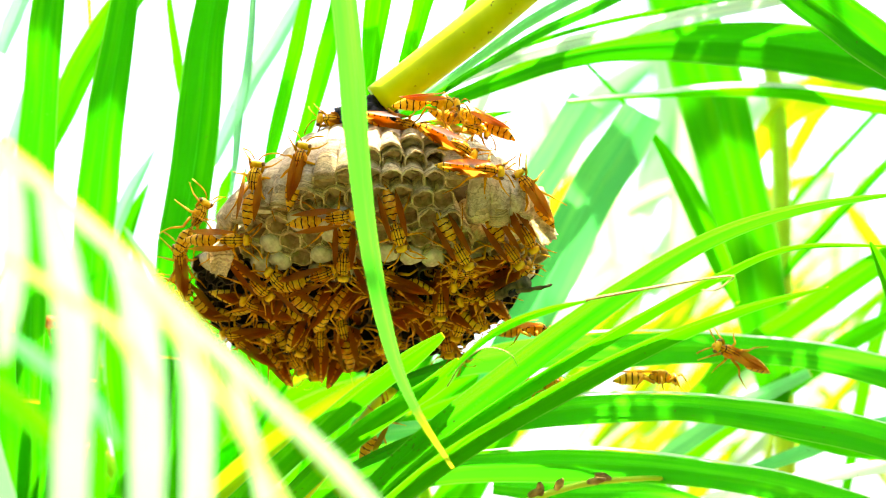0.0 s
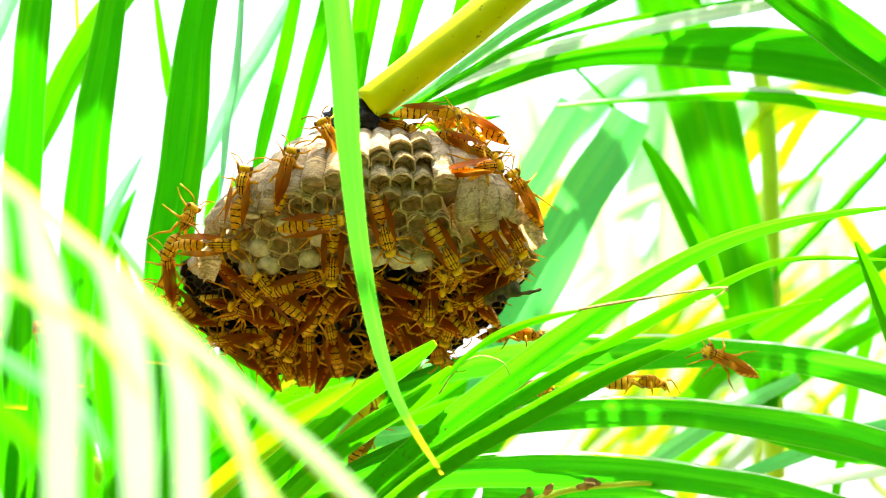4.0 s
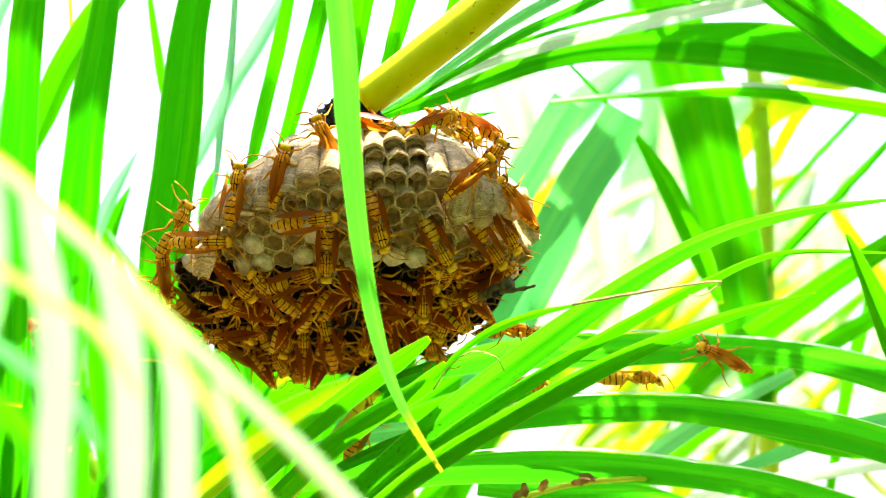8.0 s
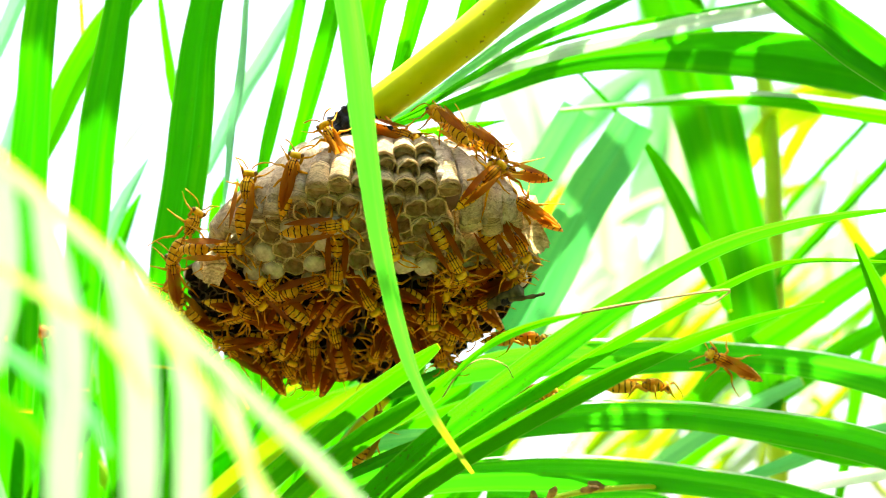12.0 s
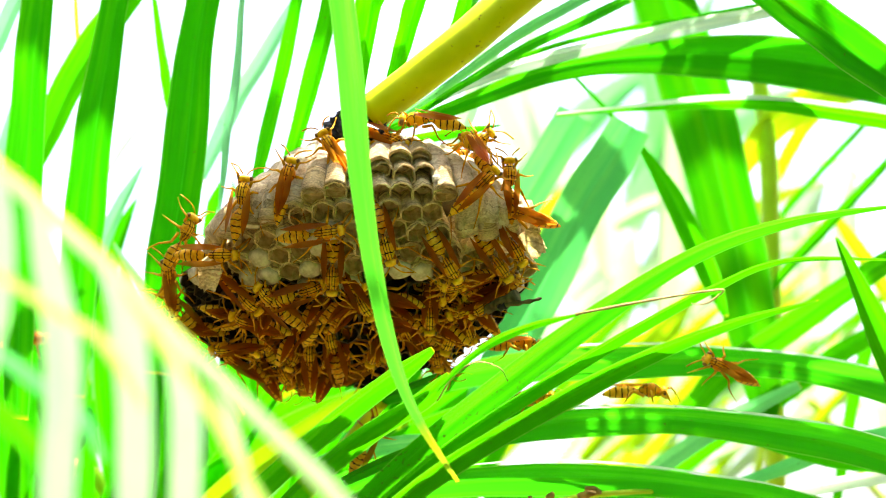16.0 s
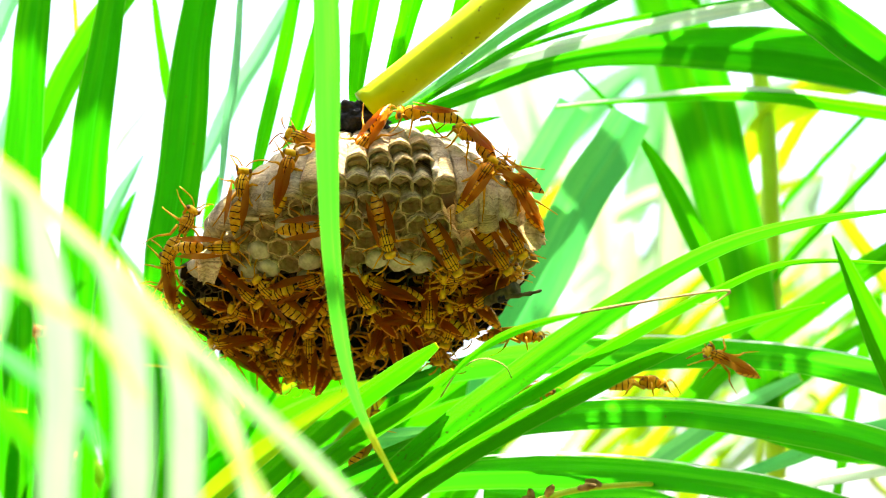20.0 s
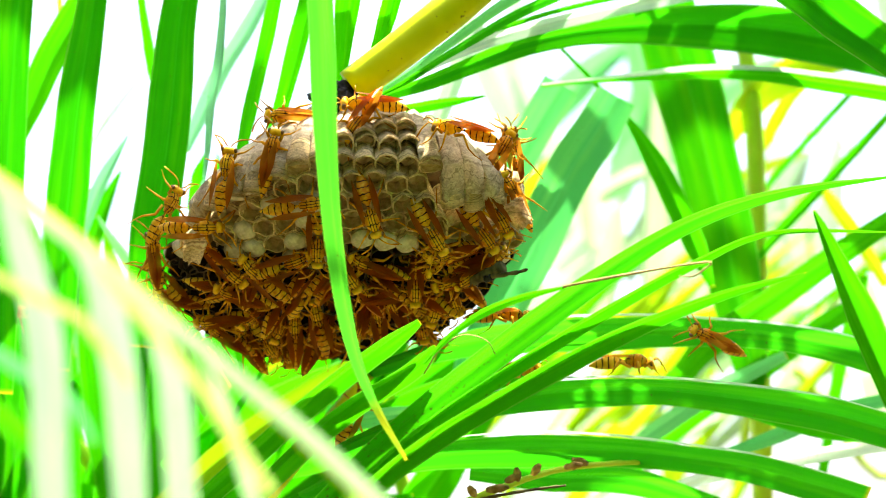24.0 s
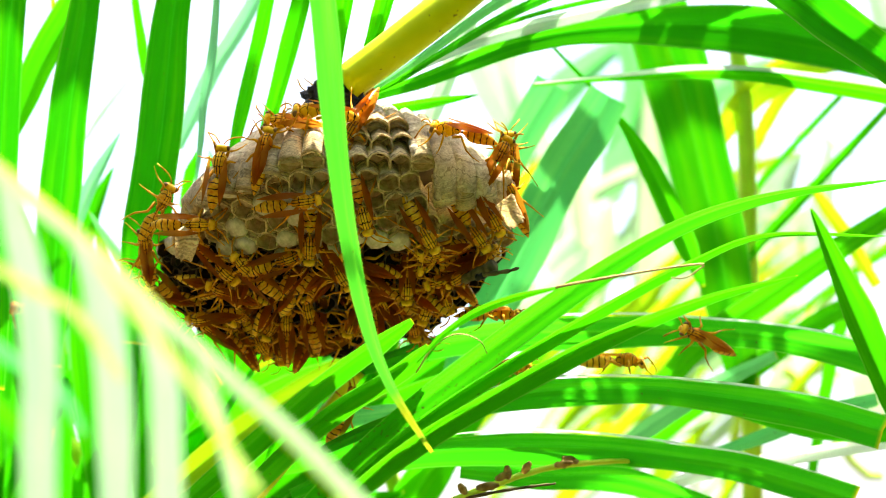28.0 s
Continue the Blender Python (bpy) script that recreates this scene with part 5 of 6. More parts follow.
def wasp(style, at):
    """A paper wasp 21 mm long: head along local y, back along local z."""
    rnd = random.Random(style)
    w = thing("wasp", at, "yellow paper wasp with thin black bands and amber wings", "wasp", "wasps of the nest")
    mm = 0.00107
    bm = bmesh.new()
    # tapered abdomen of stepped rings
    prof = [(-13.4, 0.1), (-12.6, 0.55), (-11.4, 1.08), (-11.3, 1.22), (-9.7, 1.62), (-9.6, 1.78), (-7.9, 2.05), (-7.8, 2.22), (-6.0, 2.28), (-5.9, 2.4), (-4.2, 2.0), (-4.1, 1.86), (-3.2, 1.1), (-2.4, 0.5), (-1.6, 0.3), (-0.3, 0.4)]
    bend = (0.004, 0.012, 0.003, 0.009)[style]
    tube(bm, [Vector((0, y, -bend * (y + 1) ** 2)) * mm for y, r in prof], [r * mm for y, r in prof], 14)
    part("abdomen", bm, ABDOMEN, w, "yellow abdomen with thin black bands")
    bm = bmesh.new()
    blob(bm, (0, 2.7 * mm, 0.2 * mm), (2.3 * mm, 3.3 * mm, 2.45 * mm), shape=lambda y: 1 - 0.10 * y * y - 0.25 * max(0, -y) ** 3)
    blob(bm, (0, 0.7 * mm, 1.6 * mm), (1.35 * mm, 1.0 * mm, 0.8 * mm), (10, 6))
    blob(bm, (0, -0.3 * mm, 0.3 * mm), (1.3 * mm, 1.1 * mm, 1.4 * mm), (10, 6))
    part("thorax", bm, THORAX, w, "yellow thorax with black lines")
    bm = bmesh.new()
    blob(bm, (0, 6.9 * mm, -0.4 * mm), (2.35 * mm, 1.15 * mm, 1.9 * mm))
    blob(bm, (0, 7.6 * mm, -1.8 * mm), (1.1 * mm, 0.7 * mm, 1.1 * mm), (8, 6))
    head = part("head", bm, FACE, w)
    for sx in (-1, 1):
        bm = bmesh.new()
        blob(bm, (sx * 1.95 * mm, 7.1 * mm, -0.1 * mm), (0.6 * mm, 0.8 * mm, 1.2 * mm), (10, 8))
        part("eye", bm, EYE_DARK, head)
        bm = bmesh.new()
        c = spline([(sx * 0.6, 8.1, 0.6), (sx * 1.5, 9.2, 1.0), (sx * 3.0, 10.6, -0.4), (sx * (3.8 + style), 11.6, -2.6)], 9)
        tube(bm, [p * mm for p in c], [0.2 * mm] * 4 + [0.24 * mm] * 5, 6)
        part("antenna", bm, LEG, w, "orange antenna")
        # folded wing: a narrow blade along the flank
        spread, off, roll = ((-3, 1.5, 34), (-4, 1.1, 18), (4, 1.7, 42), (1, 0.25, 86))[style]
        bm = bmesh.new()
        rows = []
        for i in range(11):
            s = i / 10
            half = (0.28 if style == 3 else 1.25) * math.sin(math.pi * min(1, 0.06 + s * 0.94) ** 1.1) + 0.1
            y = 3.4 - 14.6 * s
            rows.append([bm.verts.new(Vector((sx * off + u * half, y, 2.7 + 0.4 * abs(u) - 1.2 * s + (0.5 if abs(u) < 0.5 else 0) * 0.4)) * mm) for u in (-1, -0.35, 0.35, 1)])
        for a, b in zip(rows, rows[1:]):
            for k in range(3):
                bm.faces.new((a[k], a[k + 1], b[k + 1], b[k]))
        piv = Vector((sx * off, 3.4, 1.9)) * mm
        rot = Matrix.Translation(piv) @ Matrix.Rotation(radians(sx * spread), 4, "Z") @ Matrix.Rotation(radians(sx * roll), 4, "Y") @ Matrix.Translation(-piv)
        bm.transform(rot)
        part("wing", bm, WING, w, "folded amber-brown wing")
        for k, (y0, yk, yf, reach) in enumerate(((4.6, 7.0, 9.6, 4.4), (2.4, 2.2, 2.8, 6.0), (0.6, -2.8, -7.4, 5.8))):
            j = rnd.uniform(-1.2, 1.2)
            c = [(sx * 1.4, y0, -1.6), (sx * reach * 0.55, yk + j, 0.6), (sx * reach * 0.9, (yk + yf) / 2 + j, -2.6), (sx * (reach + 0.8), yf + j, -3.6), (sx * (reach + 2.2), yf + 1.4 * (yf - yk) * 0.4 + j, -3.9)]
            bm = bmesh.new()
            pts = []
            rad = []
            for a, b, ra, rb in zip(c, c[1:], (0.55, 0.38, 0.25, 0.17), (0.46, 0.3, 0.2, 0.13)):
                for s in (0.05, 0.5, 0.95):
                    pts.append((Vector(a) * (1 - s) + Vector(b) * s) * mm)
                    rad.append((ra + (rb - ra) * s) * mm)
            tube(bm, pts, rad, 6)
            part("leg", bm, LEG, w, "thin orange-yellow leg")
    return w


def stance(x, z, heading, lift=0.30, lean=0.0, y=None, up=None, rear=0.0):
    """The pose of a wasp on the nest: x, z in site cm; heading in degrees, 0 towards +x and 90 up."""
    if up is None:
        low = min(1, max(0, 0.6 - z) / 2.5)
        up = (comb_normal(x, z) * (0.22 + 0.10 * low) + Vector((0, -0.78 + 0.08 * low, 0.05 - 0.05 * low))).normalized()
    yy = comb_depth(x, z) if y is None else y
    h = Vector((math.cos(radians(heading)), 0, math.sin(radians(heading))))
    up = Matrix.Rotation(radians(lean), 3, h) @ Vector(up)
    h = (h - up * h.dot(up)).normalized()
    s = h.cross(up)
    tip = Matrix.Rotation(radians(rear), 3, s)
    h, up = tip @ h, tip @ up
    r = Matrix([TURN @ s, TURN @ h, TURN @ up]).transposed().to_4x4()
    return Matrix.Translation(site(Vector((x, yy, z)) + up * lift)) @ r


STYLES = [wasp(k, (0, 0, 0)) for k in range(4)]
STYLE_USED = [False] * 4


def put(style, m):
    if not STYLE_USED[style]:
        STYLE_USED[style] = True
        STYLES[style].matrix_basis = m
        return STYLES[style]
    return copy_thing(STYLES[style], m)


def at(x, z, heading, style=0, lift=0.3, lean=0.0, y=None, up=None, rear=0.0):
    return put(style, stance(x, z, heading, lift, lean, y, up, rear))


at(-8.86, 0.89, 60, 3, 0.25, 35)
at(-6.41, 1.91, 82, 2, 0.4)
at(-4.94, 2.50, 78, 1)
at(-7.44, 0.21, 0, 2)
at(-3.92, 0.91, 8, 2)
at(-3.50, -0.26, -92, 2, 0.45)
at(-1.78, 0.67, -75, 2, 0.4)
at(0.21, 0.02, -60, 2, 0.4)
at(1.83, 0.02, -55, 2, 0.35)
at(-5.49, -1.22, 135, 2, 0.6)
at(-6.55, -1.12, -45, 0, 0.3)
at(-7.14, -2.79, 188, 1, 0.6)
at(-4.56, -3.34, 90, 0, 0.6)
at(-3.70, -2.92, 100, 2, 0.45)
at(-0.36, -1.61, -90, 0, 0.4)
at(0.99, -1.53, 200, 1, 0.3)
at(-0.18, -3.05, -80, 0, 0.3)
at(-7.08, -3.40, 140, 1, 0.4)
at(-6.34, -3.75, 118, 0, 0.5)
at(-5.65, -3.70, -62, 2, 0.5)
at(-3.94, -3.80, 70, 0, 0.4)
at(-2.75, -3.70, 35, 1, 0.4)
at(-9.24, -0.72, 95, 1, 0.2)
at(-9.07, -1.56, 130, 2, 0.2)
at(-8.60, -2.16, 170, 1, 0.3)
at(-4.52, -0.93, 20, 2, 0.4)
at(-2.64, -1.22, -60, 0, 0.3)
at(-4.94, -3.95, -84, 1, 0.4)
at(-6.34, -2.00, 160, 1, 0.3)
at(-1.04, -2.01, 10, 1, 0.3)
at(0.35, -2.40, -105, 2, 0.35)
at(0.85, -2.05, -70, 1, 0.3)
at(1.55, -1.30, 215, 0, 0.45)
at(2.35, 0.55, -60, 0, 0.35)
at(-0.05, -3.45, -60, 0, 0.3)
W4 = at(-3.58, 3.23, 170, 1)
W5 = tagged(at(-1.77, 3.90, -20, 0), "amber-winged paper wasp walking on the grey nest top", "wasp", "wasps of the nest")
W6 = tagged(at(0.02, 4.23, -15, 1), "amber-winged paper wasp walking on the grey nest top", "wasp", "wasps of the nest")
W7 = at(1.00, 2.57, 2, 0)
W8 = at(2.51, 1.71, 110, 1)
W9 = tagged(at(0.98, 3.75, -40, 1), "amber-winged paper wasp walking on the grey nest top", "wasp", "wasps of the nest")
W10 = tagged(at(0.54, 4.15, -20, 2), "amber paper wasp that leaves the nest and returns", "wasp", "wasps of the nest")
W11 = at(1.79, 2.63, -45, 0)
W12 = at(-1.20, -2.35, 125, 0)
tagged(at(7.08, -4.55, 2, 3, 0.0, 0, 67.2, (0, -0.12, 1)), "yellow paper wasp standing on an arching green leaflet", "wasp", "wasps of the nest")
tagged(at(9.86, -3.72, 155, 1, 0.0, 0, 66.2, (0.2, -0.97, 0.05)), "amber paper wasp clinging to a green leaflet by its edge", "wasp", "wasps of the nest")
tagged(at(2.74, -2.90, 4, 0, 0.0, 0, 67.0, (0, -0.3, 0.95)), "amber paper wasp on a leaflet beside the broken stalk", "wasp", "wasps of the nest")
tagged(at(3.2, -4.85, 20, 1, 0.0, 0, 67.5, (0, -0.6, 0.8)), "amber paper wasp half hidden among narrow leaflets", "wasp", "wasps of the nest")
tagged(at(-2.5, -6.2, 62, 2, 0.0, 0, 66.5, (0, -1, 0)), "striped paper wasp on the leaflets under the nest", "wasp", "wasps of the nest")
tagged(at(-16.3, -3.1, 20, 1, 0.0, 0, 76.5, (0, -0.5, 0.85)), "paper wasp among shaded leaflets behind the near frond", "wasp", "wasps of the nest")


def crowd():
    """The rest of the wasps, packed over the underside."""
    rnd = random.Random(21)
    for count, lift, gap in ((12, -0.4, 0.7), (18, 0.0, 0.9)):
        taken, tries = [], 0
        while len(taken) < count and tries < 3000:
            tries += 1
            a, r = rnd.uniform(0, 2 * math.pi), math.sqrt(rnd.random())
            p = comb_point(SX * 0.90 * r * math.cos(a), SDOWN * 0.80 * r * math.sin(a), 0)
            if p.z > -0.95 + 0.14 * (p.x - NX) or any((p.x - u) ** 2 + (p.z - v) ** 2 < gap for u, v in taken):
                continue
            taken.append((p.x, p.z))
            out = math.degrees(math.atan2(p.z - 0.5, p.x + 3.2))
            at(p.x, p.z, out + (rnd.choice((0, 180, 180, 150)) if p.z > -2.9 else rnd.choice((0, 20, 75, -75, 100))) + rnd.uniform(-40, 40), rnd.choice((0, 1, 1, 1)),
               rnd.uniform(-0.2, 0.2) + lift, rnd.uniform(-40, 40), rear=rnd.uniform(-30, 25))


crowd()


def sway(at, dx, turn, dz=0.0):
    """A pose at a site point, shifted by dx, dz cm and turned in the plane of the fronds."""
    r = TURN @ Matrix.Rotation(radians(turn), 3, "Y") @ TURN.transposed()
    return Matrix.Translation(site(Vector(at) + Vector((dx, 0, dz)))) @ r.to_4x4()


def about(ob, at, turn, dx=0.0, dz=0.0):
    """The pose of a standing thing turned about a site point."""
    p = site(at)
    r = (TURN @ Matrix.Rotation(radians(turn), 3, "Y") @ TURN.transposed()).to_4x4()
    return Matrix.Translation(p + TURN @ Vector((dx, 0, dz)) * 0.01) @ r @ Matrix.Translation(-p) @ Matrix.Translation(REST[ob.name])


REST = {ob.name: ob.location.copy() for ob in (fore, fan, SIDE)}


def motions():
    """What moves: the hanging leaflet, the near frond, the fan below, wandering wasps."""
    walk(HANG, [(t, Matrix.Translation(-frond.location) @ m) for t, m in (
        (0, sway((-2.95, 54.50, 8.04), -0.168, 0.01)),
        (0.5, sway((-2.95, 54.50, 8.04), -0.198, 1.80)),
        (1, sway((-2.95, 54.50, 8.04), -0.273, 1.05)),
        (1.5, sway((-2.95, 54.50, 8.04), -0.100, 0.58)),
        (2, sway((-2.95, 54.50, 8.04), -0.158, 0.77)),
        (2.5, sway((-2.95, 54.50, 8.04), 0.019, 1.97)),
        (3, sway((-2.95, 54.50, 8.04), -0.019, -0.41)),
        (3.5, sway((-2.95, 54.50, 8.04), -0.037, 1.03)),
        (5.5, sway((-2.95, 54.50, 8.04), 0.213, -2.10)),
        (6, sway((-2.95, 54.50, 8.04), 0.307, -0.71)),
        (6.5, sway((-2.95, 54.50, 8.04), 0.285, -0.43)),
        (7, sway((-2.95, 54.50, 8.04), 0.092, 1.35)),
        (7.5, sway((-2.95, 54.50, 8.04), 0.088, 3.02)),
        (8, sway((-2.95, 54.50, 8.04), 0.209, 0.98)),
        (8.5, sway((-2.95, 54.50, 8.04), 0.078, -0.79)),
        (9, sway((-2.95, 54.50, 8.04), -0.067, 0.15)),
        (9.5, sway((-2.95, 54.50, 8.04), 0.097, 3.31)),
        (10, sway((-2.95, 54.50, 8.04), 0.141, 0.28)),
        (10.5, sway((-2.95, 54.50, 8.04), 0.091, -0.53)),
        (11, sway((-2.95, 54.50, 8.04), 0.000, -0.00)),
        (11.5, sway((-2.95, 54.50, 8.04), 0.121, -3.14)),
        (12, sway((-2.95, 54.50, 8.04), 0.147, -1.77)),
        (12.5, sway((-2.95, 54.50, 8.04), 0.171, 0.13)),
        (14.5, sway((-2.95, 54.50, 8.04), 0.145, -1.39)),
        (15, sway((-2.95, 54.50, 8.04), 0.071, -2.03)),
        (15.5, sway((-2.95, 54.50, 8.04), 0.164, -0.26)),
        (16, sway((-2.95, 54.50, 8.04), 0.158, -0.42)),
        (16.5, sway((-2.95, 54.50, 8.04), -0.028, 2.44)),
        (17, sway((-2.95, 54.50, 8.04), -0.250, 3.94)),
        (17.5, sway((-2.95, 54.50, 8.04), -0.056, 3.49)),
        (18, sway((-2.95, 54.50, 8.04), -0.033, 1.78)),
        (18.5, sway((-2.95, 54.50, 8.04), -0.013, 2.96)),
        (19, sway((-2.95, 54.50, 8.04), -0.130, 5.06)),
        (19.5, sway((-2.95, 54.50, 8.04), -0.140, 3.57)),
        (20, sway((-2.95, 54.50, 8.04), -0.206, 4.99)),
        (20.5, sway((-2.95, 54.50, 8.04), -0.043, 4.02)),
        (21, sway((-2.95, 54.50, 8.04), -0.072, 3.56)),
        (21.5, sway((-2.95, 54.50, 8.04), -0.075, 4.17)),
        (23.5, sway((-2.95, 54.50, 8.04), -0.130, 4.10)),
        (24, sway((-2.95, 54.50, 8.04), -0.015, 3.18)),
        (24.5, sway((-2.95, 54.50, 8.04), -0.044, 1.58)),
        (25, sway((-2.95, 54.50, 8.04), -0.057, 0.86)),
        (25.5, sway((-2.95, 54.50, 8.04), -0.093, 0.69)),
        (26, sway((-2.95, 54.50, 8.04), -0.011, -0.26)),
        (26.5, sway((-2.95, 54.50, 8.04), 0.121, -3.43)),
        (27, sway((-2.95, 54.50, 8.04), 0.027, -1.25)),
        (27.5, sway((-2.95, 54.50, 8.04), 0.206, -2.70)),
        (28, sway((-2.95, 54.50, 8.04), 0.158, -0.04)))])
    walk(fore, [
        (0, about(fore, (-3.74, 30.00, -1.61), -1.06)),
        (0.5, about(fore, (-3.74, 30.00, -1.61), -1.79)),
        (1, about(fore, (-3.74, 30.00, -1.61), -0.53)),
        (1.5, about(fore, (-3.74, 30.00, -1.61), -2.27)),
        (2, about(fore, (-3.74, 30.00, -1.61), -1.85)),
        (2.5, about(fore, (-3.74, 30.00, -1.61), -2.25)),
        (3, about(fore, (-3.74, 30.00, -1.61), -2.68)),
        (3.5, about(fore, (-3.74, 30.00, -1.61), -3.76)),
        (5.5, about(fore, (-3.74, 30.00, -1.61), 0.15)),
        (6, about(fore, (-3.74, 30.00, -1.61), -0.00)),
        (6.5, about(fore, (-3.74, 30.00, -1.61), -1.57)),
        (7, about(fore, (-3.74, 30.00, -1.61), -3.19)),
        (7.5, about(fore, (-3.74, 30.00, -1.61), -2.72)),
        (8, about(fore, (-3.74, 30.00, -1.61), -0.98)),
        (8.5, about(fore, (-3.74, 30.00, -1.61), -0.59)),
        (9, about(fore, (-3.74, 30.00, -1.61), -0.27)),
        (9.5, about(fore, (-3.74, 30.00, -1.61), -1.53)),
        (10, about(fore, (-3.74, 30.00, -1.61), -0.54)),
        (10.5, about(fore, (-3.74, 30.00, -1.61), -0.09)),
        (11, about(fore, (-3.74, 30.00, -1.61), -0.00)),
        (11.5, about(fore, (-3.74, 30.00, -1.61), -0.22)),
        (12, about(fore, (-3.74, 30.00, -1.61), -1.07)),
        (12.5, about(fore, (-3.74, 30.00, -1.61), 0.26)),
        (14.5, about(fore, (-3.74, 30.00, -1.61), 0.69)),
        (15, about(fore, (-3.74, 30.00, -1.61), 0.04)),
        (15.5, about(fore, (-3.74, 30.00, -1.61), -1.36)),
        (16, about(fore, (-3.74, 30.00, -1.61), -0.44)),
        (16.5, about(fore, (-3.74, 30.00, -1.61), 0.67)),
        (17, about(fore, (-3.74, 30.00, -1.61), 2.42)),
        (17.5, about(fore, (-3.74, 30.00, -1.61), 2.16)),
        (18, about(fore, (-3.74, 30.00, -1.61), 2.45)),
        (18.5, about(fore, (-3.74, 30.00, -1.61), 0.93)),
        (19, about(fore, (-3.74, 30.00, -1.61), 0.71)),
        (19.5, about(fore, (-3.74, 30.00, -1.61), -1.31)),
        (20, about(fore, (-3.74, 30.00, -1.61), -0.98)),
        (20.5, about(fore, (-3.74, 30.00, -1.61), -3.33)),
        (21, about(fore, (-3.74, 30.00, -1.61), -2.77)),
        (21.5, about(fore, (-3.74, 30.00, -1.61), -3.42)),
        (23.5, about(fore, (-3.74, 30.00, -1.61), -5.19)),
        (24, about(fore, (-3.74, 30.00, -1.61), -4.85)),
        (24.5, about(fore, (-3.74, 30.00, -1.61), -4.96)),
        (25, about(fore, (-3.74, 30.00, -1.61), -4.68)),
        (25.5, about(fore, (-3.74, 30.00, -1.61), -3.53)),
        (26, about(fore, (-3.74, 30.00, -1.61), -2.41)),
        (26.5, about(fore, (-3.74, 30.00, -1.61), -1.54)),
        (27, about(fore, (-3.74, 30.00, -1.61), -1.33)),
        (27.5, about(fore, (-3.74, 30.00, -1.61), -1.43)),
        (28, about(fore, (-3.74, 30.00, -1.61), -2.72))])
    walk(fan, [
        (0, about(fan, (-5.55, 62.00, -10.21), -0.32)),
        (0.5, about(fan, (-5.55, 62.00, -10.21), -0.20)),
        (1, about(fan, (-5.55, 62.00, -10.21), -0.12)),
        (1.5, about(fan, (-5.55, 62.00, -10.21), 0.29)),
        (2, about(fan, (-5.55, 62.00, -10.21), 0.32)),
        (2.5, about(fan, (-5.55, 62.00, -10.21), 0.66)),
        (3, about(fan, (-5.55, 62.00, -10.21), 0.71)),
        (3.5, about(fan, (-5.55, 62.00, -10.21), 0.63)),
        (5.5, about(fan, (-5.55, 62.00, -10.21), 0.21)),
        (6, about(fan, (-5.55, 62.00, -10.21), 0.19)),
        (6.5, about(fan, (-5.55, 62.00, -10.21), 0.42)),
        (7, about(fan, (-5.55, 62.00, -10.21), 0.45)),
        (7.5, about(fan, (-5.55, 62.00, -10.21), 0.32)),
        (8, about(fan, (-5.55, 62.00, -10.21), 0.33)),
        (8.5, about(fan, (-5.55, 62.00, -10.21), 0.23)),
        (9, about(fan, (-5.55, 62.00, -10.21), -0.05)),
        (9.5, about(fan, (-5.55, 62.00, -10.21), 0.29)),
        (10, about(fan, (-5.55, 62.00, -10.21), 0.21)),
        (10.5, about(fan, (-5.55, 62.00, -10.21), 0.21)),
        (11, about(fan, (-5.55, 62.00, -10.21), 0.00)),
        (11.5, about(fan, (-5.55, 62.00, -10.21), 0.45)),
        (12, about(fan, (-5.55, 62.00, -10.21), 0.35)),
        (12.5, about(fan, (-5.55, 62.00, -10.21), 0.41)),
        (14.5, about(fan, (-5.55, 62.00, -10.21), 0.01)),
        (15, about(fan, (-5.55, 62.00, -10.21), 0.03)),
        (15.5, about(fan, (-5.55, 62.00, -10.21), -0.15)),
        (16, about(fan, (-5.55, 62.00, -10.21), -0.20)),
        (16.5, about(fan, (-5.55, 62.00, -10.21), -0.57)),
        (17, about(fan, (-5.55, 62.00, -10.21), -0.53)),
        (17.5, about(fan, (-5.55, 62.00, -10.21), 0.20)),
        (18, about(fan, (-5.55, 62.00, -10.21), 0.45)),
        (18.5, about(fan, (-5.55, 62.00, -10.21), 0.58)),
        (19, about(fan, (-5.55, 62.00, -10.21), 0.56)),
        (19.5, about(fan, (-5.55, 62.00, -10.21), 0.64)),
        (20, about(fan, (-5.55, 62.00, -10.21), 0.84)),
        (20.5, about(fan, (-5.55, 62.00, -10.21), 0.53)),
        (21, about(fan, (-5.55, 62.00, -10.21), 0.75)),
        (21.5, about(fan, (-5.55, 62.00, -10.21), 0.46)),
        (23.5, about(fan, (-5.55, 62.00, -10.21), 0.47)),
        (24, about(fan, (-5.55, 62.00, -10.21), 0.00)),
        (24.5, about(fan, (-5.55, 62.00, -10.21), -0.04)),
        (25, about(fan, (-5.55, 62.00, -10.21), -0.97)),
        (25.5, about(fan, (-5.55, 62.00, -10.21), -1.37)),
        (26, about(fan, (-5.55, 62.00, -10.21), -1.17)),
        (26.5, about(fan, (-5.55, 62.00, -10.21), -0.63)),
        (27, about(fan, (-5.55, 62.00, -10.21), 0.21)),
        (27.5, about(fan, (-5.55, 62.00, -10.21), 0.36)),
        (28, about(fan, (-5.55, 62.00, -10.21), 0.31))])
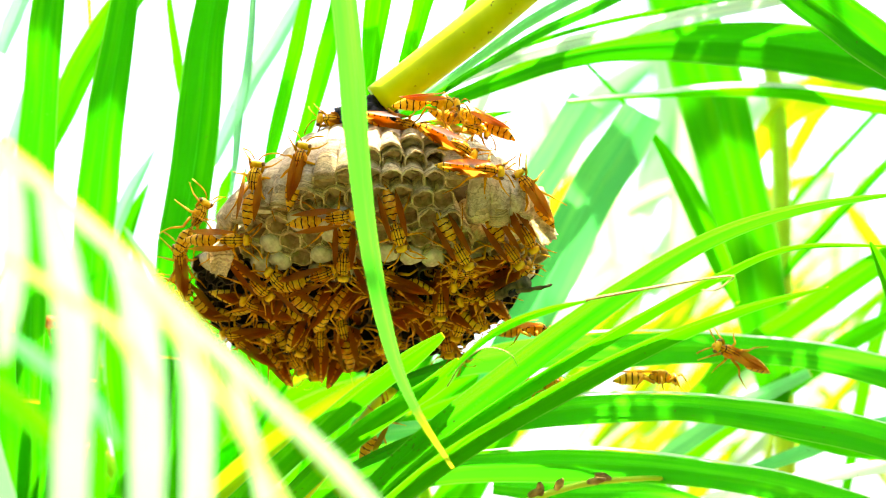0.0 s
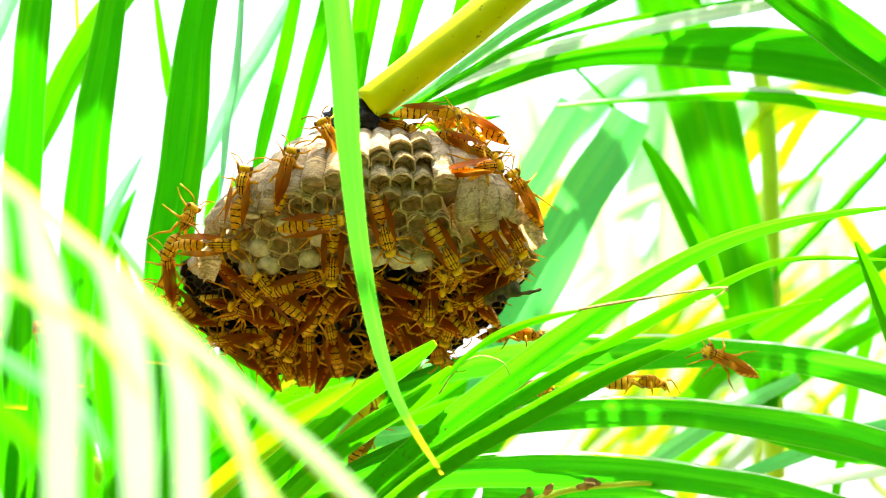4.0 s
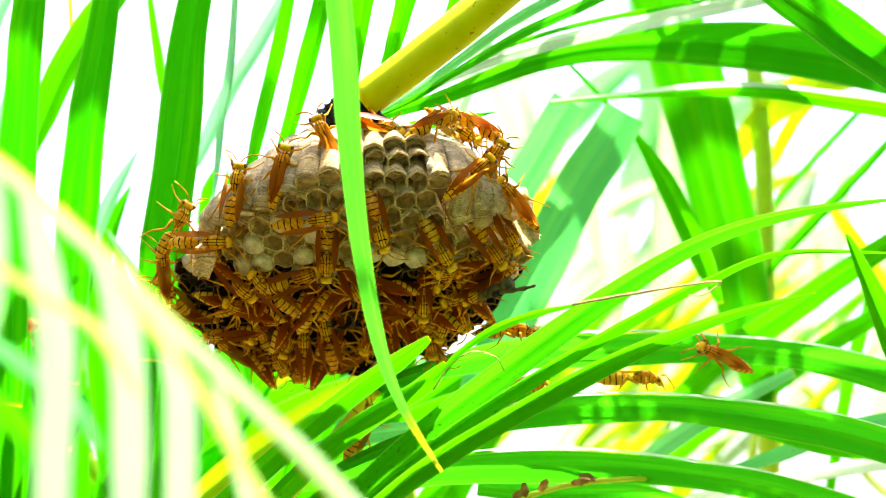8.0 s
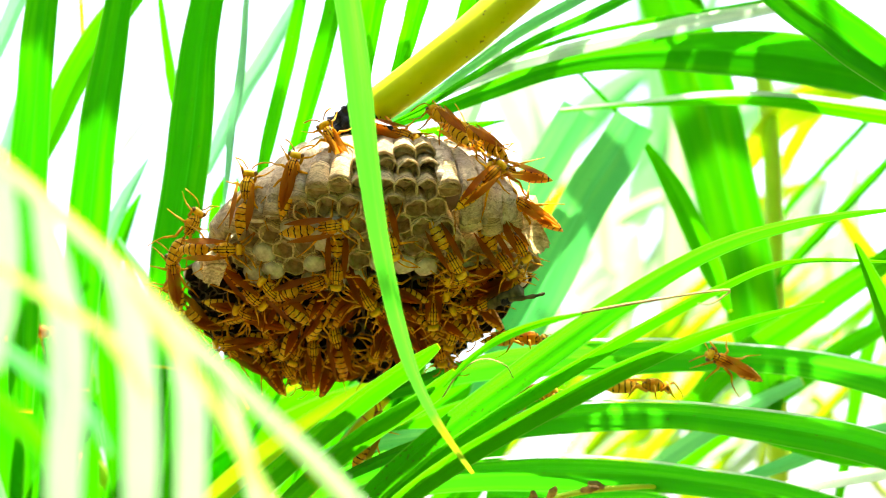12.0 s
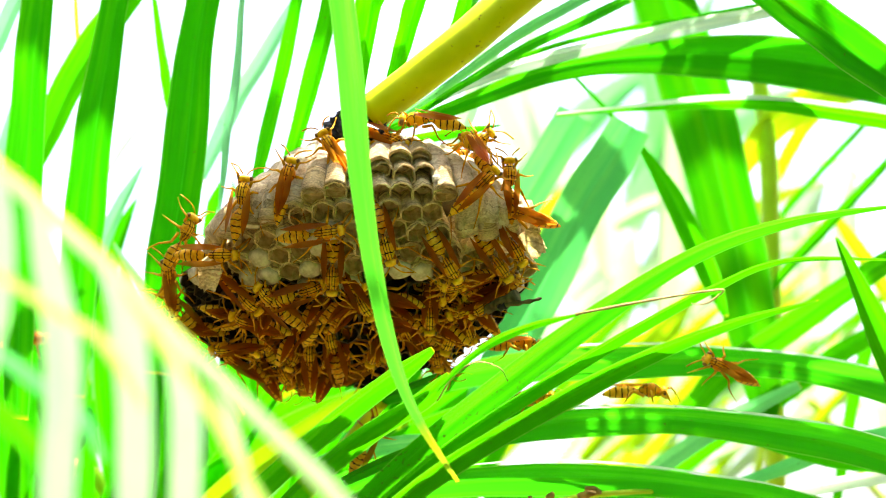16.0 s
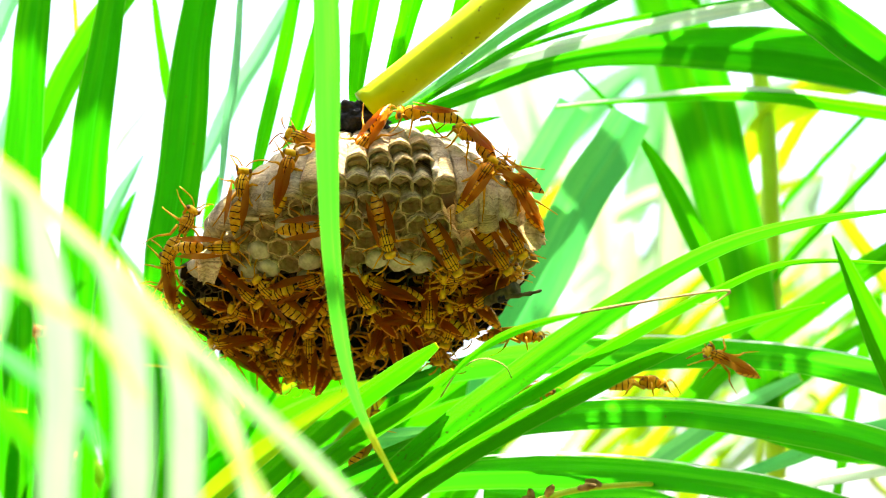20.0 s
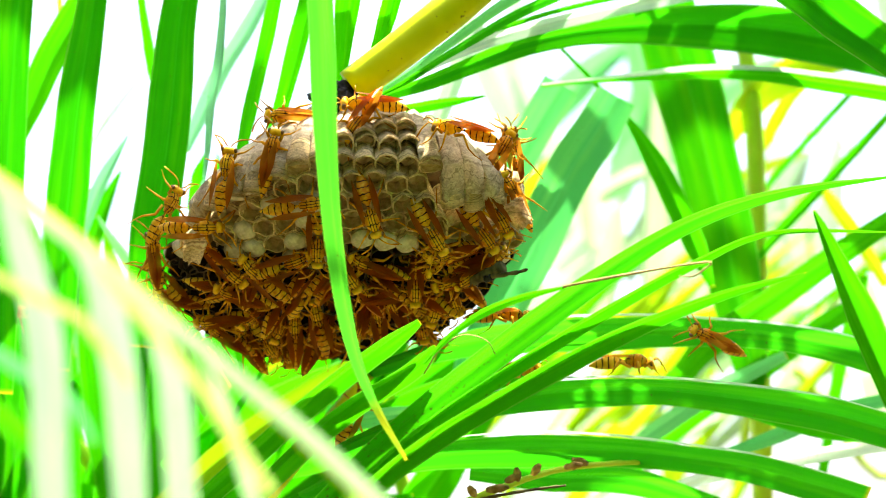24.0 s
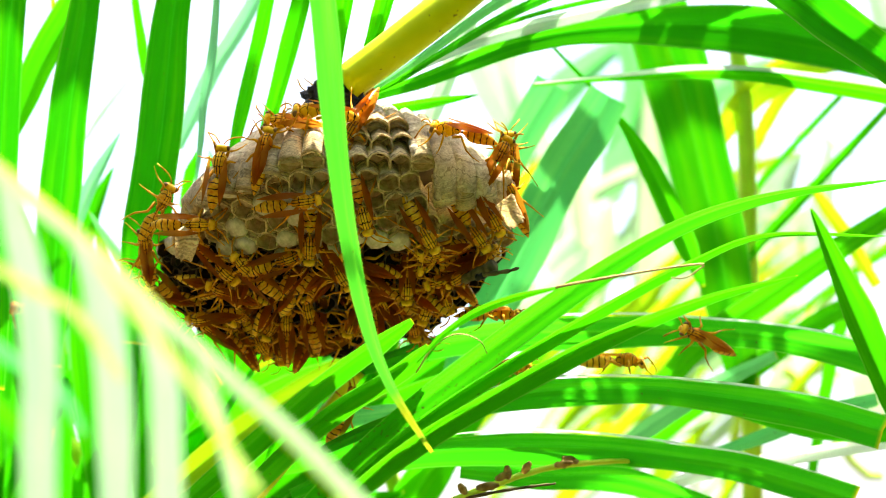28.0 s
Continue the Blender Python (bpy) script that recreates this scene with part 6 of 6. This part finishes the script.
    walk(SIDE, [
        (0.0, about(SIDE, (0, 56, 0), 0, 0.5, -0.6)),
        (8.0, about(SIDE, (0, 56, 0), 0, 0.3, -0.4)),
        (12.0, about(SIDE, (0, 56, 0), 0, 0.3, -0.4)),
        (14.5, about(SIDE, (0, 56, 0), 0, -0.02, -0.14)),
        (15, about(SIDE, (0, 56, 0), 0, -0.03, -0.14)),
        (15.5, about(SIDE, (0, 56, 0), 0, -0.09, -0.05)),
        (16, about(SIDE, (0, 56, 0), 0, -0.16, -0.14)),
        (16.5, about(SIDE, (0, 56, 0), 0, -0.13, -0.02)),
        (17, about(SIDE, (0, 56, 0), 0, 0.00, -0.00)),
        (17.5, about(SIDE, (0, 56, 0), 0, 0.01, 0.03)),
        (18, about(SIDE, (0, 56, 0), 0, -0.41, -0.24)),
        (18.5, about(SIDE, (0, 56, 0), 0, -0.36, -0.30)),
        (19, about(SIDE, (0, 56, 0), 0, -0.49, -0.25)),
        (19.5, about(SIDE, (0, 56, 0), 0, -0.50, -0.57)),
        (20, about(SIDE, (0, 56, 0), 0, -0.30, -0.33)),
        (20.5, about(SIDE, (0, 56, 0), 0, -0.40, -0.27)),
        (21, about(SIDE, (0, 56, 0), 0, -0.53, -0.54)),
        (21.5, about(SIDE, (0, 56, 0), 0, -0.52, -0.53)),
        (23.5, about(SIDE, (0, 56, 0), 0, -0.47, -0.41)),
        (24, about(SIDE, (0, 56, 0), 0, -0.43, -0.23)),
        (24.5, about(SIDE, (0, 56, 0), 0, -0.23, -0.12)),
        (25, about(SIDE, (0, 56, 0), 0, -0.05, 0.14)),
        (25.5, about(SIDE, (0, 56, 0), 0, -0.18, 0.28)),
        (26, about(SIDE, (0, 56, 0), 0, -0.06, 0.23)),
        (26.5, about(SIDE, (0, 56, 0), 0, -0.08, 0.06)),
        (27, about(SIDE, (0, 56, 0), 0, -0.01, 0.10)),
        (27.5, about(SIDE, (0, 56, 0), 0, -0.25, 0.04)),
        (28, about(SIDE, (0, 56, 0), 0, -0.23, -0.17))])
    walk(W4, [(0.0, stance(-3.70, 4.11, 172, 0.45)), (1.5, stance(-3.52, 4.24, 150, 0.45)), (3.0, stance(-3.50, 3.49, 120, 0.45)), (8.0, stance(-3.51, 3.49, 115, 0.45)), (12.0, stance(-3.55, 3.57, 120, 0.45)), (16.0, stance(-3.44, 3.46, 120, 0.45)), (18.0, stance(-3.82, 3.86, 130, 0.45)), (19.5, stance(-4.26, 3.48, 150, 0.45)), (21.0, stance(-4.20, 3.74, 165, 0.45)), (24.0, stance(-4.43, 3.73, 175, 0.45)), (28.0, stance(-4.14, 3.41, 170, 0.45))])
    walk(W5, [(0.0, stance(-1.74, 3.94, -15, 0.45)), (3.0, stance(-1.63, 4.13, -15, 0.45)), (8.0, stance(-1.76, 3.88, -20, 0.45)), (12.0, stance(-1.61, 3.94, -20, 0.45)), (16.0, stance(-1.79, 3.97, -25, 0.45)), (16.8, stance(-1.83, 3.93, -60, 0.45)), (18.0, stance(-2.10, 4.07, -100, 0.45)), (19.0, stance(-2.26, 3.52, -112, 0.45)), (21.0, stance(-2.38, 3.73, -125, 0.45)), (24.0, stance(-2.14, 3.51, -122, 0.45)), (26.0, stance(-2.19, 3.82, -120, 0.45)), (28.0, stance(-1.97, 3.38, -120, 0.45))])
    walk(W6, [(0.0, stance(-0.59, 4.36, 8, 0.5, 0, 63.7, (0.1, -0.62, 0.78))), (3.0, stance(-0.32, 4.27, 5, 0.5, 0, 63.9, (0.1, -0.62, 0.78))), (6.0, stance(0.01, 4.04, 20, 0.5, 0, 64.2, (0.1, -0.62, 0.78))), (8.0, stance(0.07, 3.79, 50, 0.5, 0, 63.8, (0.1, -0.62, 0.78))), (11.0, stance(0.11, 3.92, 60, 0.5, 0, 64.3, (0.1, -0.62, 0.78))), (12.0, stance(0.00, 4.15, 110, 0.5, 0, 64.2, (0.1, -0.62, 0.78))), (13.5, stance(-0.14, 4.31, 165, 0.5, 0, 64.0, (0.1, -0.62, 0.78))), (16.0, stance(-0.53, 4.25, 180, 0.5, 0, 63.7, (0.1, -0.62, 0.78))), (18.0, stance(-0.58, 4.21, 180, 0.5, 0, 63.7, (0.1, -0.62, 0.78))), (21.0, stance(-0.62, 4.21, 180, 0.5, 0, 63.7, (0.1, -0.62, 0.78))), (23.0, stance(-1.08, 3.96, 185, 0.5, 0, 63.5, (0.1, -0.62, 0.78))), (25.0, stance(-2.92, 3.76, 190, 0.5, 0, 62.9, (0.1, -0.62, 0.78))), (26.0, stance(-3.48, 3.96, 185, 0.5, 0, 63.5, (0.1, -0.62, 0.78))), (28.0, stance(-3.21, 3.45, 180, 0.5, 0, 62.3, (0.1, -0.62, 0.78)))])
    walk(W7, [(0.0, stance(0.85, 2.44, -5, 0.45)), (3.0, stance(1.11, 2.68, -2, 0.45)), (4.5, stance(1.24, 2.59, 20, 0.45)), (6.0, stance(1.30, 2.65, 42, 0.45)), (8.0, stance(1.26, 2.39, 42, 0.45)), (12.0, stance(1.33, 2.39, 45, 0.45)), (16.0, stance(1.25, 2.37, 45, 0.45)), (18.0, stance(1.22, 2.35, 45, 0.45)), (20.0, stance(1.29, 2.35, 55, 0.45)), (21.0, stance(1.35, 2.44, 60, 0.45)), (22.5, stance(1.88, 2.59, 60, 0.45)), (24.0, stance(2.43, 2.55, 60, 0.45)), (26.0, stance(2.40, 2.75, 60, 0.45)), (28.0, stance(2.60, 2.31, 62, 0.45))])
    walk(W8, [(0.0, stance(2.57, 1.79, 125, 0.45)), (3.0, stance(2.67, 1.92, 120, 0.45)), (8.0, stance(2.55, 1.63, 130, 0.45)), (12.0, stance(2.72, 1.54, 150, 0.45)), (16.0, stance(2.62, 1.51, 165, 0.45)), (18.0, stance(2.66, 1.68, 160, 0.45)), (21.0, stance(2.71, 1.74, 110, 0.45)), (24.0, stance(2.85, 1.24, 118, 0.45)), (26.0, stance(2.83, 1.48, 120, 0.45)), (28.0, stance(3.10, 1.07, 115, 0.45))])
    walk(W9, [(0.0, stance(0.89, 3.87, 135, 0.5, 0, 65.0, (0.1, -0.62, 0.78))), (3.0, stance(1.06, 3.91, 130, 0.5, 0, 65.0, (0.1, -0.62, 0.78))), (8.0, stance(1.22, 3.81, 130, 0.5, 0, 65.0, (0.1, -0.62, 0.78))), (12.0, stance(1.10, 3.57, 120, 0.5, 0, 64.2, (0.1, -0.62, 0.78))), (16.0, stance(1.09, 3.31, 100, 0.5, 0, 63.3, (0.1, -0.62, 0.78))), (18.0, stance(1.17, 3.52, 60, 0.5, 0, 64.1, (0.1, -0.62, 0.78))), (20.0, stance(1.04, 3.37, 110, 0.5, 0, 63.4, (0.1, -0.62, 0.78))), (21.0, stance(0.84, 3.48, 160, 0.5, 0, 63.5, (0.1, -0.62, 0.78))), (24.0, stance(1.03, 2.94, 160, 0.5, 0, 62.5, (0.1, -0.62, 0.78))), (28.0, stance(1.21, 2.84, 160, 0.5, 0, 62.5, (0.1, -0.62, 0.78)))])
    walk(W10, [(0.0, stance(0.54, 4.15, -20)), (6.0, stance(0.85, 4.07, -30)), (11.0, stance(0.93, 3.92, -35)), (15.0, stance(1.12, 3.92, 20)), (17.0, stance(1.20, 3.88, 80)), (18.0, stance(1.24, 3.92, 140)), (18.9, stance(1.43, 3.96, 120)), (19.2, stance(1.81, 4.73, 90, 0.3, 0, 64.0, (0, -0.5, 0.87))), (19.6, stance(3.32, 7.93, 50, 0.3, 0, 64.0, (0, -0.5, 0.87))), (20.0, stance(6.90, 13.97, 45, 0.3, 0, 64.0, (0, -0.5, 0.87))), (25.4, stance(6.90, 13.97, 100, 0.3, 0, 64.0, (0, -0.5, 0.87))), (25.7, stance(2.19, 7.93, 160, 0.3, 0, 64.0, (0, -0.5, 0.87))), (25.9, stance(-0.57, 5.73, 190, 0.3, 0, 64.0, (0, -0.5, 0.87))), (26.2, stance(-2.59, 4.73, 190)), (28.0, stance(-2.78, 4.65, 185))])
    walk(W11, [(0.0, stance(0.06, 3.23, -30, 0.45)), (5.0, stance(1.35, 3.28, -20, 0.45)), (8.0, stance(1.84, 2.78, 60, 0.45)), (11.0, stance(1.97, 2.62, 150, 0.45)), (12.0, stance(2.18, 2.70, 170, 0.45)), (14.0, stance(2.51, 2.77, 120, 0.45)), (16.0, stance(2.26, 2.50, 90, 0.45)), (18.0, stance(2.13, 2.47, 135, 0.45)), (21.0, stance(2.27, 2.67, 150, 0.45)), (24.0, stance(2.99, 2.70, 100, 0.45)), (26.0, stance(2.99, 2.98, 90, 0.45)), (28.0, stance(3.18, 2.50, 95, 0.45))])
    walk(W12, [(0.0, stance(-1.20, -2.35, 125)), (6.0, stance(-1.54, -2.61, 105)), (12.0, stance(-1.60, -2.82, 100)), (17.0, stance(-1.82, -2.30, 110)), (18.0, stance(-1.34, -2.51, 130)), (20.0, stance(-1.64, -2.71, 100)), (25.0, stance(-1.61, -2.92, 95)), (28.0, stance(-1.48, -2.71, 100))])


motions()
